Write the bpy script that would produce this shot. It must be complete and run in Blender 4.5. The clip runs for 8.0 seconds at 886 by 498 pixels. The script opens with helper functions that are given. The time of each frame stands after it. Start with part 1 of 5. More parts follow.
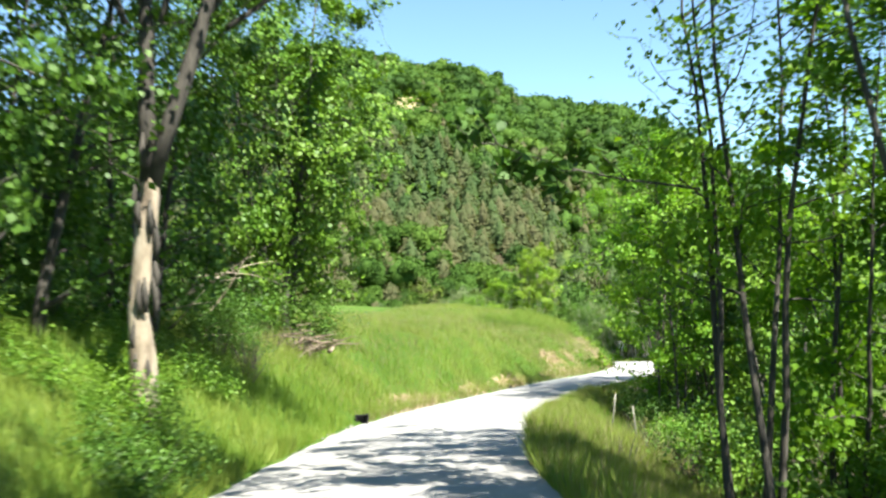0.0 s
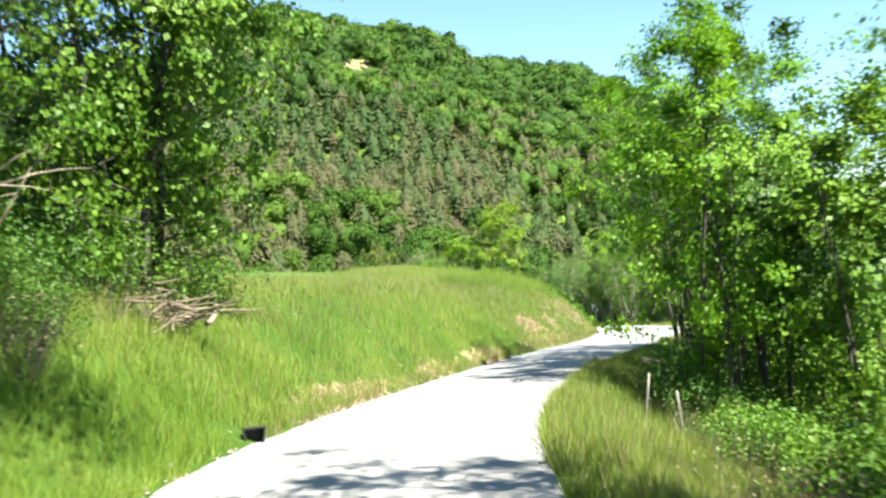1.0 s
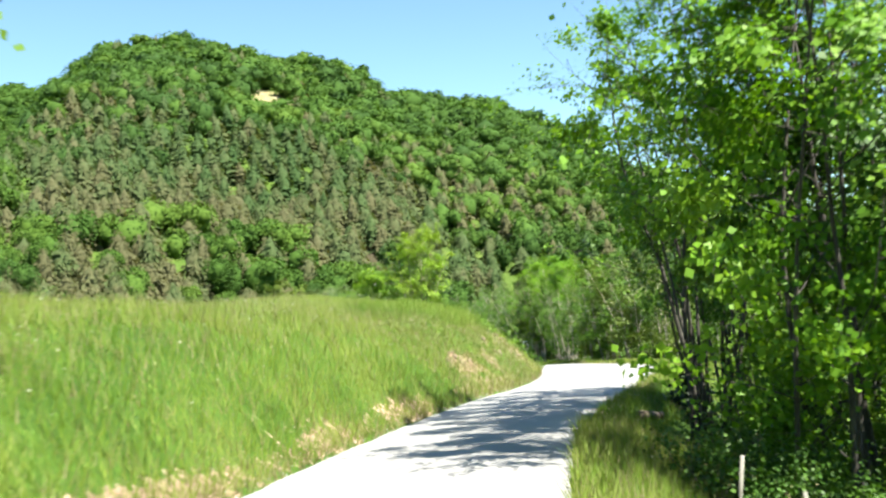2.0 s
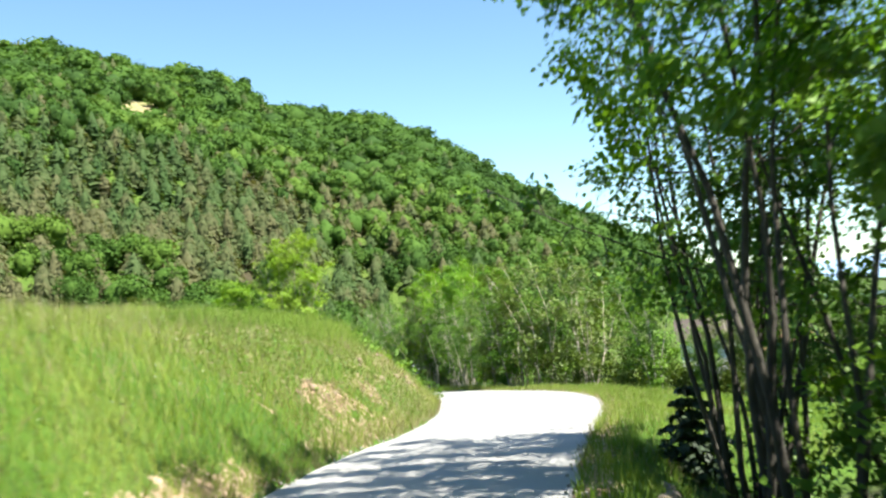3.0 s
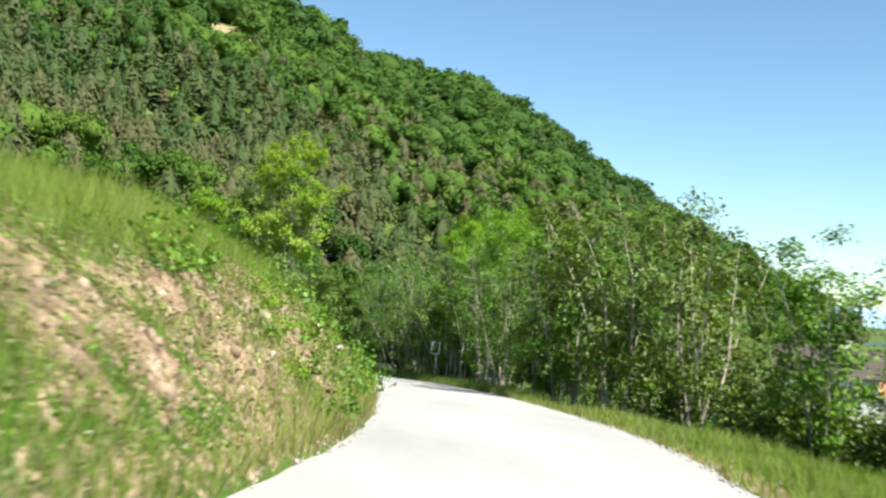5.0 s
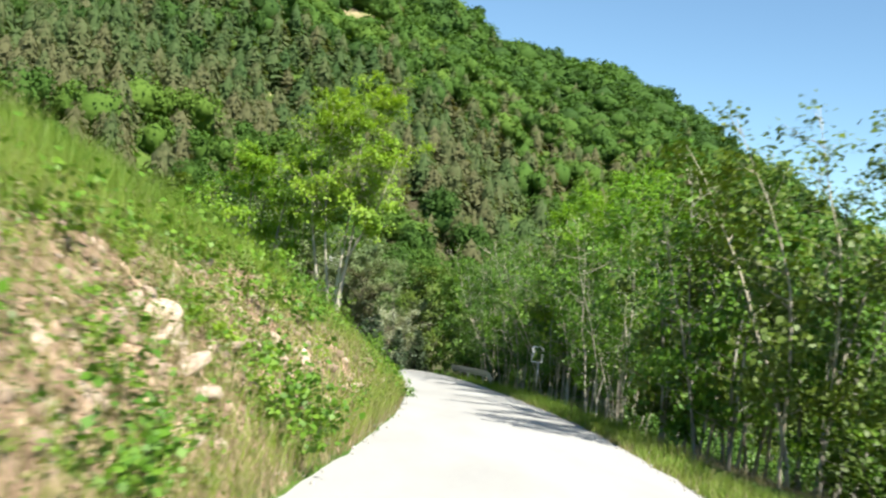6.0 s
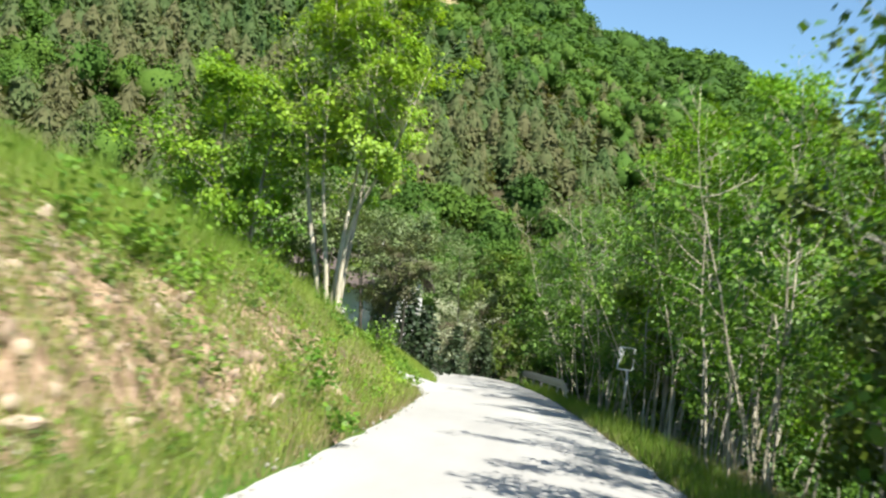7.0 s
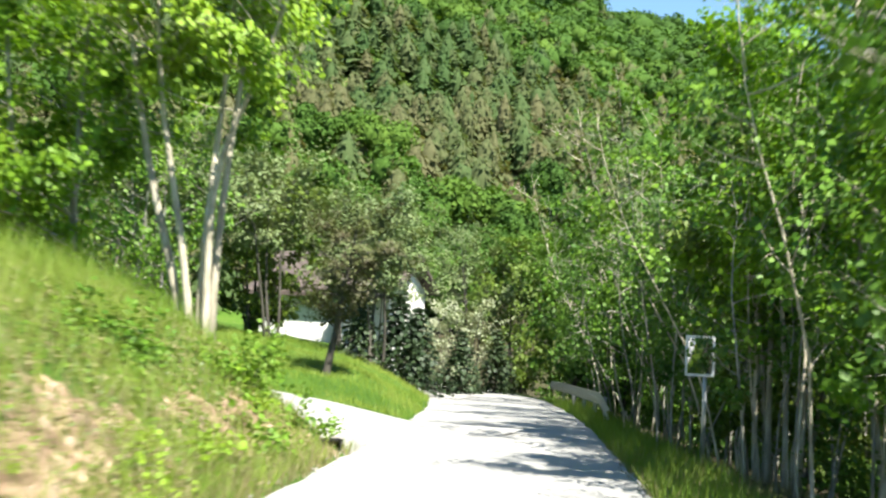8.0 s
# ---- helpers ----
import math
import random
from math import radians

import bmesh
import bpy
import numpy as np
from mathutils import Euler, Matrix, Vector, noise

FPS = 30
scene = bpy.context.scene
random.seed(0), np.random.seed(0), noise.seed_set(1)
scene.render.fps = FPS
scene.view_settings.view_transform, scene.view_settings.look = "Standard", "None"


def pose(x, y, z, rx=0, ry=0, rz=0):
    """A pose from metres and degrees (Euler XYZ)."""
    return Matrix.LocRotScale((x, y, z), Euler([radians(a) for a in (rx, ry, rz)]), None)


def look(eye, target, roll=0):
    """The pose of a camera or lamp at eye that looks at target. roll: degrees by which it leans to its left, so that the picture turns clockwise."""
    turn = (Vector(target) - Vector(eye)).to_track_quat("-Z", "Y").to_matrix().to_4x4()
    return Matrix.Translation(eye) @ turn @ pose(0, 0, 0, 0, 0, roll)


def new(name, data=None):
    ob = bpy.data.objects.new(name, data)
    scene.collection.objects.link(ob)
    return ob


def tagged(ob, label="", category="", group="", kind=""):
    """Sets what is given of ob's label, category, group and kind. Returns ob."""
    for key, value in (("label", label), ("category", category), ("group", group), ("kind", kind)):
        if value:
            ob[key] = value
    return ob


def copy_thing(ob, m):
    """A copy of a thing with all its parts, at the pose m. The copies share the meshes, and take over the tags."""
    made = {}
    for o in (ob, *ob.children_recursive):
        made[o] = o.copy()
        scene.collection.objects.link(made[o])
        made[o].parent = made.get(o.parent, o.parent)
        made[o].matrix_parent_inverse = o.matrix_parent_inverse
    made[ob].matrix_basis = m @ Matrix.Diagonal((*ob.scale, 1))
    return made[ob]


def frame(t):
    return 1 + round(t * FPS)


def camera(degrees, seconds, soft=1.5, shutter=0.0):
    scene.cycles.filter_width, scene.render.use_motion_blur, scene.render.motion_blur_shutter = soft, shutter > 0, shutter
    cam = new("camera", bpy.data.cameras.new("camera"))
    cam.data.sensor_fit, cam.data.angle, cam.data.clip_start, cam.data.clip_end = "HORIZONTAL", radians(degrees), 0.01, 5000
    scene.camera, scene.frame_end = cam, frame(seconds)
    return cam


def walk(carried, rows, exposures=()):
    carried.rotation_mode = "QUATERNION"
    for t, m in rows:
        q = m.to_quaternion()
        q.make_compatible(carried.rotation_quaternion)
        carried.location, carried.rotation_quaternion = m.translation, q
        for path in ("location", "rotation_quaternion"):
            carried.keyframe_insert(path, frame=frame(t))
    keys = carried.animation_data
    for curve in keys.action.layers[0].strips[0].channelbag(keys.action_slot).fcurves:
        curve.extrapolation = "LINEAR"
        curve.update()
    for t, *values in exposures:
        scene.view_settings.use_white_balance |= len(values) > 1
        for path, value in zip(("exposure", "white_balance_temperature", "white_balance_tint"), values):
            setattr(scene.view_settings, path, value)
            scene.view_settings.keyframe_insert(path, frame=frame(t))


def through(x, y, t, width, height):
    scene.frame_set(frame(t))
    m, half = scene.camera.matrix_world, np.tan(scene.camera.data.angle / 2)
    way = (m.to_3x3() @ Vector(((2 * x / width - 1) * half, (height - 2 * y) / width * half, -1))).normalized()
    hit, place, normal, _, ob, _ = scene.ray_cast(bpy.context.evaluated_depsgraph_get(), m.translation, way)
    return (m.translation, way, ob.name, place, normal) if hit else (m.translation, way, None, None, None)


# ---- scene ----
cam = camera(48.0, 8.0, soft=2.4, shutter=0.3)
PATH = [
    (0, (0.000, 0.000, 1.300), (0.000, 9.996, 1.582), -2.20),
    (0.4, (0.017, 3.545, 1.064), (0.281, 13.539, 1.322), 0.16),
    (0.5, (0.013, 4.414, 0.976), (0.313, 14.409, 0.884), -0.23),
    (0.8, (0.119, 7.260, 0.700), (0.495, 17.251, 0.933), -2.91),
    (1, (0.139, 9.046, 0.543), (0.564, 19.037, 0.506), -3.76),
    (1.2, (0.156, 11.159, 0.384), (0.762, 21.141, 0.440), -2.04),
    (2.3, (1.116, 20.795, -0.417), (2.629, 30.673, -0.057), -5.02),
    (2.5, (1.443, 22.773, -0.557), (3.090, 32.628, -0.153), -4.88),
    (3, (2.607, 28.017, -0.931), (5.023, 37.710, -0.462), -4.49),
    (3.5, (4.015, 32.679, -1.281), (6.459, 42.366, -0.840), -3.30),
    (4, (5.485, 37.038, -1.584), (7.835, 46.752, -1.245), -0.69),
    (4.5, (6.878, 40.687, -1.961), (8.972, 50.460, -1.664), 2.78),
    (5.8, (10.926, 53.769, -2.582), (11.467, 63.752, -2.369), 6.22),
    (6, (11.429, 55.817, -2.712), (11.657, 65.813, -2.549), 6.44),
    (6.5, (12.384, 61.095, -3.170), (12.060, 71.086, -2.908), 6.05),
    (7, (13.149, 66.991, -3.665), (12.385, 76.961, -3.570), 7.27),
    (7.5, (13.649, 72.091, -4.037), (12.576, 82.029, -3.745), 3.08),
    (8, (13.972, 77.543, -4.433), (12.877, 87.481, -4.238), 1.85),
]
EXPOSURES = [(0.0, 1.9), (1.0, 1.97), (2.5, 1.81), (3.5, 1.72), (4.5, 1.37), (6.5, 1.44), (7.5, 1.56), (8.0, 1.8)]
walk(cam, [(t, look(eye, target, roll)) for t, eye, target, roll in PATH], EXPOSURES)

# ---- sky and sun ----
SUN_DIR = Vector((0.38, -0.46, 0.80)).normalized()
world = bpy.data.worlds.new("sky")
scene.world = world
world.use_nodes = True
wn = world.node_tree.nodes
sky = wn.new("ShaderNodeTexSky")
sky.sky_type = "NISHITA"
sky.sun_disc = False
sky.sun_elevation = math.asin(SUN_DIR.z)
sky.sun_rotation = math.atan2(SUN_DIR.x, SUN_DIR.y)
sky.altitude = 1200
sky.air_density, sky.dust_density, sky.ozone_density = 1.0, 0.0, 2.0
balance = wn.new("ShaderNodeMix")
balance.data_type, balance.blend_type = "RGBA", "MULTIPLY"
balance.inputs[0].default_value = 1.0
balance.inputs[7].default_value = (0.88, 1.02, 0.99, 1)
world.node_tree.links.new(sky.outputs[0], balance.inputs[6])
world.node_tree.links.new(balance.outputs[2], wn["Background"].inputs[0])
wn["Background"].inputs[1].default_value = 0.072
sun = new("sun", bpy.data.lights.new("sun", "SUN"))
sun.data.energy, sun.data.angle, sun.data.color = 5.0, radians(0.53), (1.0, 0.975, 0.87)
sun.matrix_world = look((0, 0, 60), Vector((0, 0, 60)) - SUN_DIR)


# ---- materials ----
def shader(name):
    m = bpy.data.materials.new(name)
    m.use_nodes = True
    t = m.node_tree
    return m, t.nodes, t.links, t.nodes["Principled BSDF"]


def noise_node(n, l, scale, detail=4.0, rough=0.55, coord=None):
    x = n.new("ShaderNodeTexNoise")
    x.inputs["Scale"].default_value, x.inputs["Detail"].default_value, x.inputs["Roughness"].default_value = scale, detail, rough
    c = coord or n.new("ShaderNodeTexCoord").outputs["Object"]
    l.new(c, x.inputs["Vector"])
    return x


def ramp_node(n, l, fac, stops):
    r = n.new("ShaderNodeValToRGB")
    e = r.color_ramp.elements
    while len(e) < len(stops):
        e.new(0.5)
    for k, (p, c) in zip(e, stops):
        k.position, k.color = p, (*c, 1)
    l.new(fac, r.inputs[0])
    return r.outputs[0]


def mix_node(n, l, fac, a, b, mode="MIX"):
    x = n.new("ShaderNodeMix")
    x.data_type, x.blend_type = "RGBA", mode
    for sock, v in ((x.inputs[0], fac), (x.inputs[6], a), (x.inputs[7], b)):
        if isinstance(v, bpy.types.NodeSocket):
            l.new(v, sock)
        else:
            sock.default_value = v if isinstance(v, (int, float)) else (*v, 1)
    return x.outputs[2]


def bump_node(n, l, p, height, strength, dist=0.02):
    b = n.new("ShaderNodeBump")
    b.inputs["Strength"].default_value, b.inputs["Distance"].default_value = strength, dist
    l.new(height, b.inputs["Height"])
    l.new(b.outputs[0], p.inputs["Normal"])


def leaf_material(name, dark, mid, light, patch=0.5, through=0.27, rough=0.55, tint=False):
    """Leaves: each leaf its own shade, whole boughs drifting between three greens, light passing through."""
    m, n, l, p = shader(name)
    geo = n.new("ShaderNodeNewGeometry")
    info = n.new("ShaderNodeObjectInfo")
    big = noise_node(n, l, patch, 2.0, 0.5, geo.outputs["Position"])
    if tint:
        speck = noise_node(n, l, 0.8, 5.0, 0.65, geo.outputs["Position"])
        own = n.new("ShaderNodeAttribute")
        own.attribute_name = "tint"
        big = n.new("ShaderNodeMath")
        big.operation = "MULTIPLY_ADD"
        l.new(speck.outputs["Fac"], big.inputs[0])
        big.inputs[1].default_value = 0.42
        l.new(own.outputs["Fac"], big.inputs[2])
        rough_bump = n.new("ShaderNodeBump")
        rough_bump.inputs["Strength"].default_value, rough_bump.inputs["Distance"].default_value = 0.3, 0.35
        l.new(speck.outputs["Fac"], rough_bump.inputs["Height"])
        l.new(rough_bump.outputs[0], p.inputs["Normal"])
    add = n.new("ShaderNodeMath")
    add.operation = "MULTIPLY_ADD"
    l.new(geo.outputs["Random Per Island"], add.inputs[0])
    add.inputs[1].default_value = 0.12 if tint else 0.34
    l.new(big.outputs[0], add.inputs[2])
    add2 = n.new("ShaderNodeMath")
    add2.operation = "MULTIPLY_ADD"
    l.new(info.outputs["Random"], add2.inputs[0])
    add2.inputs[1].default_value = 0.0 if tint else 0.25
    l.new(add.outputs[0], add2.inputs[2])
    col = ramp_node(n, l, add2.outputs[0], [(0.3, dark), (0.66, mid), (0.95, light)])
    l.new(col, p.inputs["Base Color"])
    p.inputs["Roughness"].default_value = rough
    p.inputs["Specular IOR Level"].default_value = 0.35
    tr = n.new("ShaderNodeBsdfTranslucent")
    warm = mix_node(n, l, 1.0, col, (1.0, 1.0, 0.45), "MULTIPLY")
    l.new(warm, tr.inputs["Color"])
    mx = n.new("ShaderNodeMixShader")
    mx.inputs[0].default_value = through
    l.new(p.outputs[0], mx.inputs[1])
    l.new(tr.outputs[0], mx.inputs[2])
    l.new(mx.outputs[0], n["Material Output"].inputs["Surface"])
    return m


def plain_material(name, stops, scale, rough=0.8, bump=0.3, metal=0.0, detail=5.0, stretch=None, bump_dist=0.02):
    m, n, l, p = shader(name)
    coord = n.new("ShaderNodeTexCoord").outputs["Object"]
    if stretch:
        mp = n.new("ShaderNodeMapping")
        mp.inputs["Scale"].default_value = stretch
        l.new(coord, mp.inputs["Vector"])
        coord = mp.outputs[0]
    a = noise_node(n, l, scale, detail, 0.6, coord)
    info = n.new("ShaderNodeObjectInfo")
    col = ramp_node(n, l, a.outputs[0], stops)
    hsv = n.new("ShaderNodeHueSaturation")
    mr = n.new("ShaderNodeMapRange")
    mr.inputs[3].default_value, mr.inputs[4].default_value = 0.8, 1.2
    l.new(info.outputs["Random"], mr.inputs[0])
    l.new(mr.outputs[0], hsv.inputs["Value"])
    l.new(col, hsv.inputs["Color"])
    l.new(hsv.outputs[0], p.inputs["Base Color"])
    p.inputs["Roughness"].default_value, p.inputs["Metallic"].default_value = rough, metal
    fine = noise_node(n, l, scale * 4, 4.0, 0.6, coord)
    bump_node(n, l, p, fine.outputs[0], bump, bump_dist)
    return m


M_LEAF = leaf_material("leaf_fresh", (0.0312, 0.0873, 0.00657), (0.0693, 0.163, 0.00986), (0.125, 0.228, 0.0164))
M_LEAF_YELLOW = leaf_material("leaf_yellow_green", (0.0719, 0.157, 0.00964), (0.148, 0.277, 0.0151), (0.237, 0.359, 0.0271), through=0.42)
M_LEAF_BRIGHT = leaf_material("leaf_bright", (0.0511, 0.143, 0.00657), (0.106, 0.243, 0.0109), (0.175, 0.319, 0.0164), through=0.42)
M_LEAF_PLUM = leaf_material("leaf_plum", (0.052, 0.03, 0.0192), (0.0806, 0.0825, 0.0312), (0.13, 0.163, 0.054), patch=0.7, through=0.3)
M_LEAF_DEEP = leaf_material("leaf_deep", (0.0208, 0.0645, 0.00766), (0.0485, 0.118, 0.0109), (0.0902, 0.178, 0.0175))
M_LEAF_OLIVE = leaf_material("leaf_olive", (0.0347, 0.0668, 0.00657), (0.0693, 0.114, 0.0109), (0.114, 0.167, 0.0186))
M_LEAF_GREY = leaf_material("leaf_grey_green", (0.0493, 0.0838, 0.0274), (0.103, 0.15, 0.0502), (0.168, 0.212, 0.0867))
M_BLOSSOM = leaf_material("blossom", (0.0584, 0.1095, 0.0292), (0.1314, 0.1825, 0.073), (0.365, 0.3869, 0.2628), through=0.3)
M_NEEDLE = leaf_material("needle", (0.00876, 0.0219, 0.01022), (0.02044, 0.04015, 0.01606), (0.0365, 0.06205, 0.0219), through=0.15)
M_WOODS = leaf_material("woods_leaf", (0.026, 0.068, 0.00657), (0.0504, 0.113, 0.00986), (0.0839, 0.152, 0.0142), through=0.3, rough=0.85, tint=True)
M_PINES = leaf_material("woods_pine", (0.044, 0.0925, 0.0227), (0.0721, 0.114, 0.0347), (0.116, 0.116, 0.0499), through=0.4, rough=0.9, tint=True)
M_GRASS = leaf_material("grass_blade", (0.0671, 0.137, 0.00986), (0.13, 0.227, 0.0186), (0.226, 0.289, 0.0465), patch=0.35, through=0.38, rough=0.6)
M_GRASS_DRY = leaf_material("grass_dry", (0.1022, 0.0949, 0.0365), (0.1825, 0.1606, 0.0657), (0.2774, 0.2409, 0.1241), patch=0.5, through=0.3, rough=0.7)
M_BARK = plain_material("bark_grey", [(0.3, (0.1066, 0.09676, 0.0738)), (0.55, (0.2624, 0.246, 0.205)), (0.75, (0.3854, 0.369, 0.3198))], 9.0, 0.9, 0.6, stretch=(1, 1, 0.25))
M_BARK_PALE = plain_material("bark_pale", [(0.3, (0.194, 0.168, 0.118)), (0.55, (0.401, 0.357, 0.271)), (0.75, (0.572, 0.519, 0.419))], 9.0, 0.9, 0.5, stretch=(1, 1, 0.25))
M_BARK_DARK = plain_material("bark_dark", [(0.3, (0.0287, 0.0246, 0.01968)), (0.6, (0.0697, 0.0615, 0.0492)), (0.8, (0.123, 0.1107, 0.0902))], 9.0, 0.9, 0.6, stretch=(1, 1, 0.25))
M_DEADWOOD = plain_material("dead_wood", [(0.35, (0.1312, 0.0984, 0.0656)), (0.5, (0.3116, 0.2542, 0.1804)), (0.7, (0.451, 0.3854, 0.2952))], 5.0, 0.85, 0.5, stretch=(1, 1, 0.3))
M_BRUSH = plain_material("cut_branches", [(0.3, (0.0902, 0.0656, 0.0451)), (0.6, (0.1968, 0.1517, 0.1066)), (0.8, (0.328, 0.2706, 0.205))], 4.0, 0.9, 0.4)
M_STONE = plain_material("bank_stone", [(0.3, (0.176, 0.123, 0.0888)), (0.46, (0.341, 0.252, 0.186)), (0.64, (0.528, 0.437, 0.348))], 2.2, 0.9, 0.9)
M_RUBBLE = plain_material("bank_rubble", [(0.32, (0.139, 0.0927, 0.0607)), (0.5, (0.293, 0.211, 0.146)), (0.68, (0.446, 0.345, 0.255))], 1.6, 0.9, 0.8)
M_GALV = plain_material("galvanised_steel", [(0.3, (0.32, 0.33, 0.34)), (0.7, (0.48, 0.49, 0.5))], 6.0, 0.45, 0.08, metal=0.8)
M_PLASTER = plain_material("white_plaster", [(0.3, (0.72, 0.70, 0.66)), (0.7, (0.82, 0.80, 0.77))], 1.2, 0.9, 0.1)
# Dark brown tiles, darkened further so the garden house roof reads as shade.
M_ROOF_BROWN = plain_material("roof_brown", [(0.3, (0.045, 0.034, 0.03)), (0.7, (0.085, 0.062, 0.052))], 2.0, 0.85, 0.4)
M_ROOF_ORANGE = plain_material("roof_orange", [(0.3, (0.36, 0.16, 0.09)), (0.7, (0.50, 0.26, 0.15))], 2.0, 0.85, 0.4)
M_WINDOW = plain_material("window_glass", [(0.3, (0.02, 0.025, 0.03)), (0.7, (0.04, 0.045, 0.05))], 1.0, 0.12, 0.0)
M_PLASTIC = plain_material("black_plastic", [(0.3, (0.008, 0.008, 0.008)), (0.7, (0.018, 0.017, 0.016))], 8.0, 0.7, 0.1)
M_CONCRETE = plain_material("concrete", [(0.3, (0.28, 0.26, 0.23)), (0.7, (0.45, 0.43, 0.39))], 5.0, 0.9, 0.4)
M_FRAME = plain_material("painted_frame", [(0.3, (0.62, 0.62, 0.60)), (0.7, (0.76, 0.76, 0.74))], 6.0, 0.5, 0.05)
# Air haze is put into the mountain's blue-grey colour; there is no volume.
M_HAZE = plain_material("far_mountain_haze", [(0.3, (0.22, 0.33, 0.48)), (0.7, (0.25, 0.37, 0.52))], 0.004, 1.0, 0.0)
# Far greens are pushed towards blue, distance haze in the colour.
M_FARWOOD = plain_material("far_woods", [(0.35, (0.03, 0.065, 0.06)), (0.65, (0.05, 0.095, 0.075))], 0.05, 1.0, 0.6, bump_dist=4.0)

M_MIRROR, _n, _l, _p = shader("mirror_glass")
_p.inputs["Base Color"].default_value = (0.86, 0.88, 0.88, 1)
_p.inputs["Metallic"].default_value, _p.inputs["Roughness"].default_value = 1.0, 0.03

# Road: pale, worn, chip-sealed surface with darker wheel marks and patches.
M_ROAD, _n, _l, _p = shader("pale_road")
_c = _n.new("ShaderNodeTexCoord").outputs["Object"]
_mp = _n.new("ShaderNodeMapping")
_mp.inputs["Scale"].default_value = (1.0, 0.22, 1.0)
_l.new(_c, _mp.inputs["Vector"])
_big = noise_node(_n, _l, 0.55, 5.0, 0.6, _mp.outputs[0])
_fine = noise_node(_n, _l, 55.0, 3.0, 0.7, _c)
_a = ramp_node(_n, _l, _big.outputs[0], [(0.3, (0.29, 0.277, 0.261)), (0.5, (0.345, 0.333, 0.316)), (0.72, (0.385, 0.373, 0.352))])
_b = ramp_node(_n, _l, _fine.outputs[0], [(0.3, (0.72, 0.72, 0.73)), (0.7, (1.0, 1.0, 1.0))])
_l.new(mix_node(_n, _l, 0.6, _a, _b, "MULTIPLY"), _p.inputs["Base Color"])
_p.inputs["Roughness"].default_value = 0.85
bump_node(_n, _l, _p, _fine.outputs[0], 0.35, 0.006)

# Ground: meadow, bare pinkish earth and leaf litter, mixed by the masks laid into the sheet.
M_GROUND, _n, _l, _p = shader("meadow_ground")
_c = _n.new("ShaderNodeTexCoord").outputs["Object"]
_m1 = noise_node(_n, _l, 0.35, 6.0, 0.6, _c)
_m2 = noise_node(_n, _l, 7.0, 6.0, 0.7, _c)
_g = ramp_node(_n, _l, _m1.outputs[0], [(0.3, (0.0494, 0.114, 0.01216)), (0.5, (0.0836, 0.1634, 0.01824)), (0.7, (0.1292, 0.1938, 0.0342))])
_g = mix_node(_n, _l, 0.55, _g, ramp_node(_n, _l, _m2.outputs[0], [(0.3, (0.4, 0.42, 0.35)), (0.65, (1.1, 1.1, 1.0))]), "MULTIPLY")
_s = ramp_node(_n, _l, _m2.outputs[0], [(0.3, (0.111, 0.0787, 0.0524)), (0.45, (0.272, 0.192, 0.131)), (0.58, (0.454, 0.339, 0.252)), (0.7, (0.625, 0.501, 0.398))])
_m3 = noise_node(_n, _l, 2.1, 5.0, 0.65, _c)
_s = mix_node(_n, _l, 0.75, _s, ramp_node(_n, _l, _m3.outputs[0], [(0.35, (0.55, 0.48, 0.42)), (0.5, (1.0, 0.92, 0.84)), (0.62, (1.5, 1.42, 1.32))]), "MULTIPLY")
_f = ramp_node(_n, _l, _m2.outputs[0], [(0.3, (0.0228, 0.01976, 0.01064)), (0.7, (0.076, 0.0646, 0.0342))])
_at = _n.new("ShaderNodeAttribute")
_at.attribute_name = "cover"
_sep = _n.new("ShaderNodeSeparateColor")
_l.new(_at.outputs["Color"], _sep.inputs[0])
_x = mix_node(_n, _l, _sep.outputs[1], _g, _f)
_rag = _n.new("ShaderNodeMath")
_rag.operation = "MULTIPLY_ADD"
_l.new(_m2.outputs[0], _rag.inputs[0])
_rag.inputs[1].default_value = 0.9
_rag2 = _n.new("ShaderNodeMath")
_rag2.operation = "MULTIPLY_ADD"
_l.new(_m3.outputs[0], _rag2.inputs[0])
_rag2.inputs[1].default_value = 0.9
_l.new(_sep.outputs[0], _rag2.inputs[2])
_l.new(_rag2.outputs[0], _rag.inputs[2])
_edge = _n.new("ShaderNodeMapRange")
_edge.inputs[1].default_value, _edge.inputs[2].default_value = 1.17, 1.25
_l.new(_rag.outputs[0], _edge.inputs[0])
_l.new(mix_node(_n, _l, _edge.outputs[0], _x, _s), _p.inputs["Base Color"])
_p.inputs["Roughness"].default_value = 0.95
_p.inputs["Specular IOR Level"].default_value = 0.2
bump_node(_n, _l, _p, _m2.outputs[0], 0.9, 0.16)

# ---- the lie of the land ----
LEFT_Y = np.array([-400, -20, 0, 5, 13, 21, 26, 33.5, 38, 44.5, 48, 52.5, 57, 62, 68, 75, 82, 90, 98, 105, 113, 120, 130, 140, 400])
LEFT_X = np.array([-2.7, -2.7, -2.7, -2.65, -2.5, -2.15, -1.15, 0.95, 2.4, 4.75, 6.6, 8.25, 9.45, 10.3, 10.9, 11.4, 11.5, 11.3, 11.05, 10.7, 9.8, 7.6, 2.8, -1.0, -1.0])
RIGHT_X = np.array([1.1, 1.1, 1.1, 1.15, 0.95, 1.6, 2.55, 4.6, 6.25, 9.1, 10.85, 12.6, 13.7, 14.5, 15.0, 15.2, 15.15, 15.05, 14.9, 14.6, 13.8, 11.8, 7.0, 3.2, 3.2])
ROAD_Y = np.array([-400, -20, 0, 11, 21, 28, 37, 45, 56, 67, 77.5, 92, 107, 116, 130, 400])
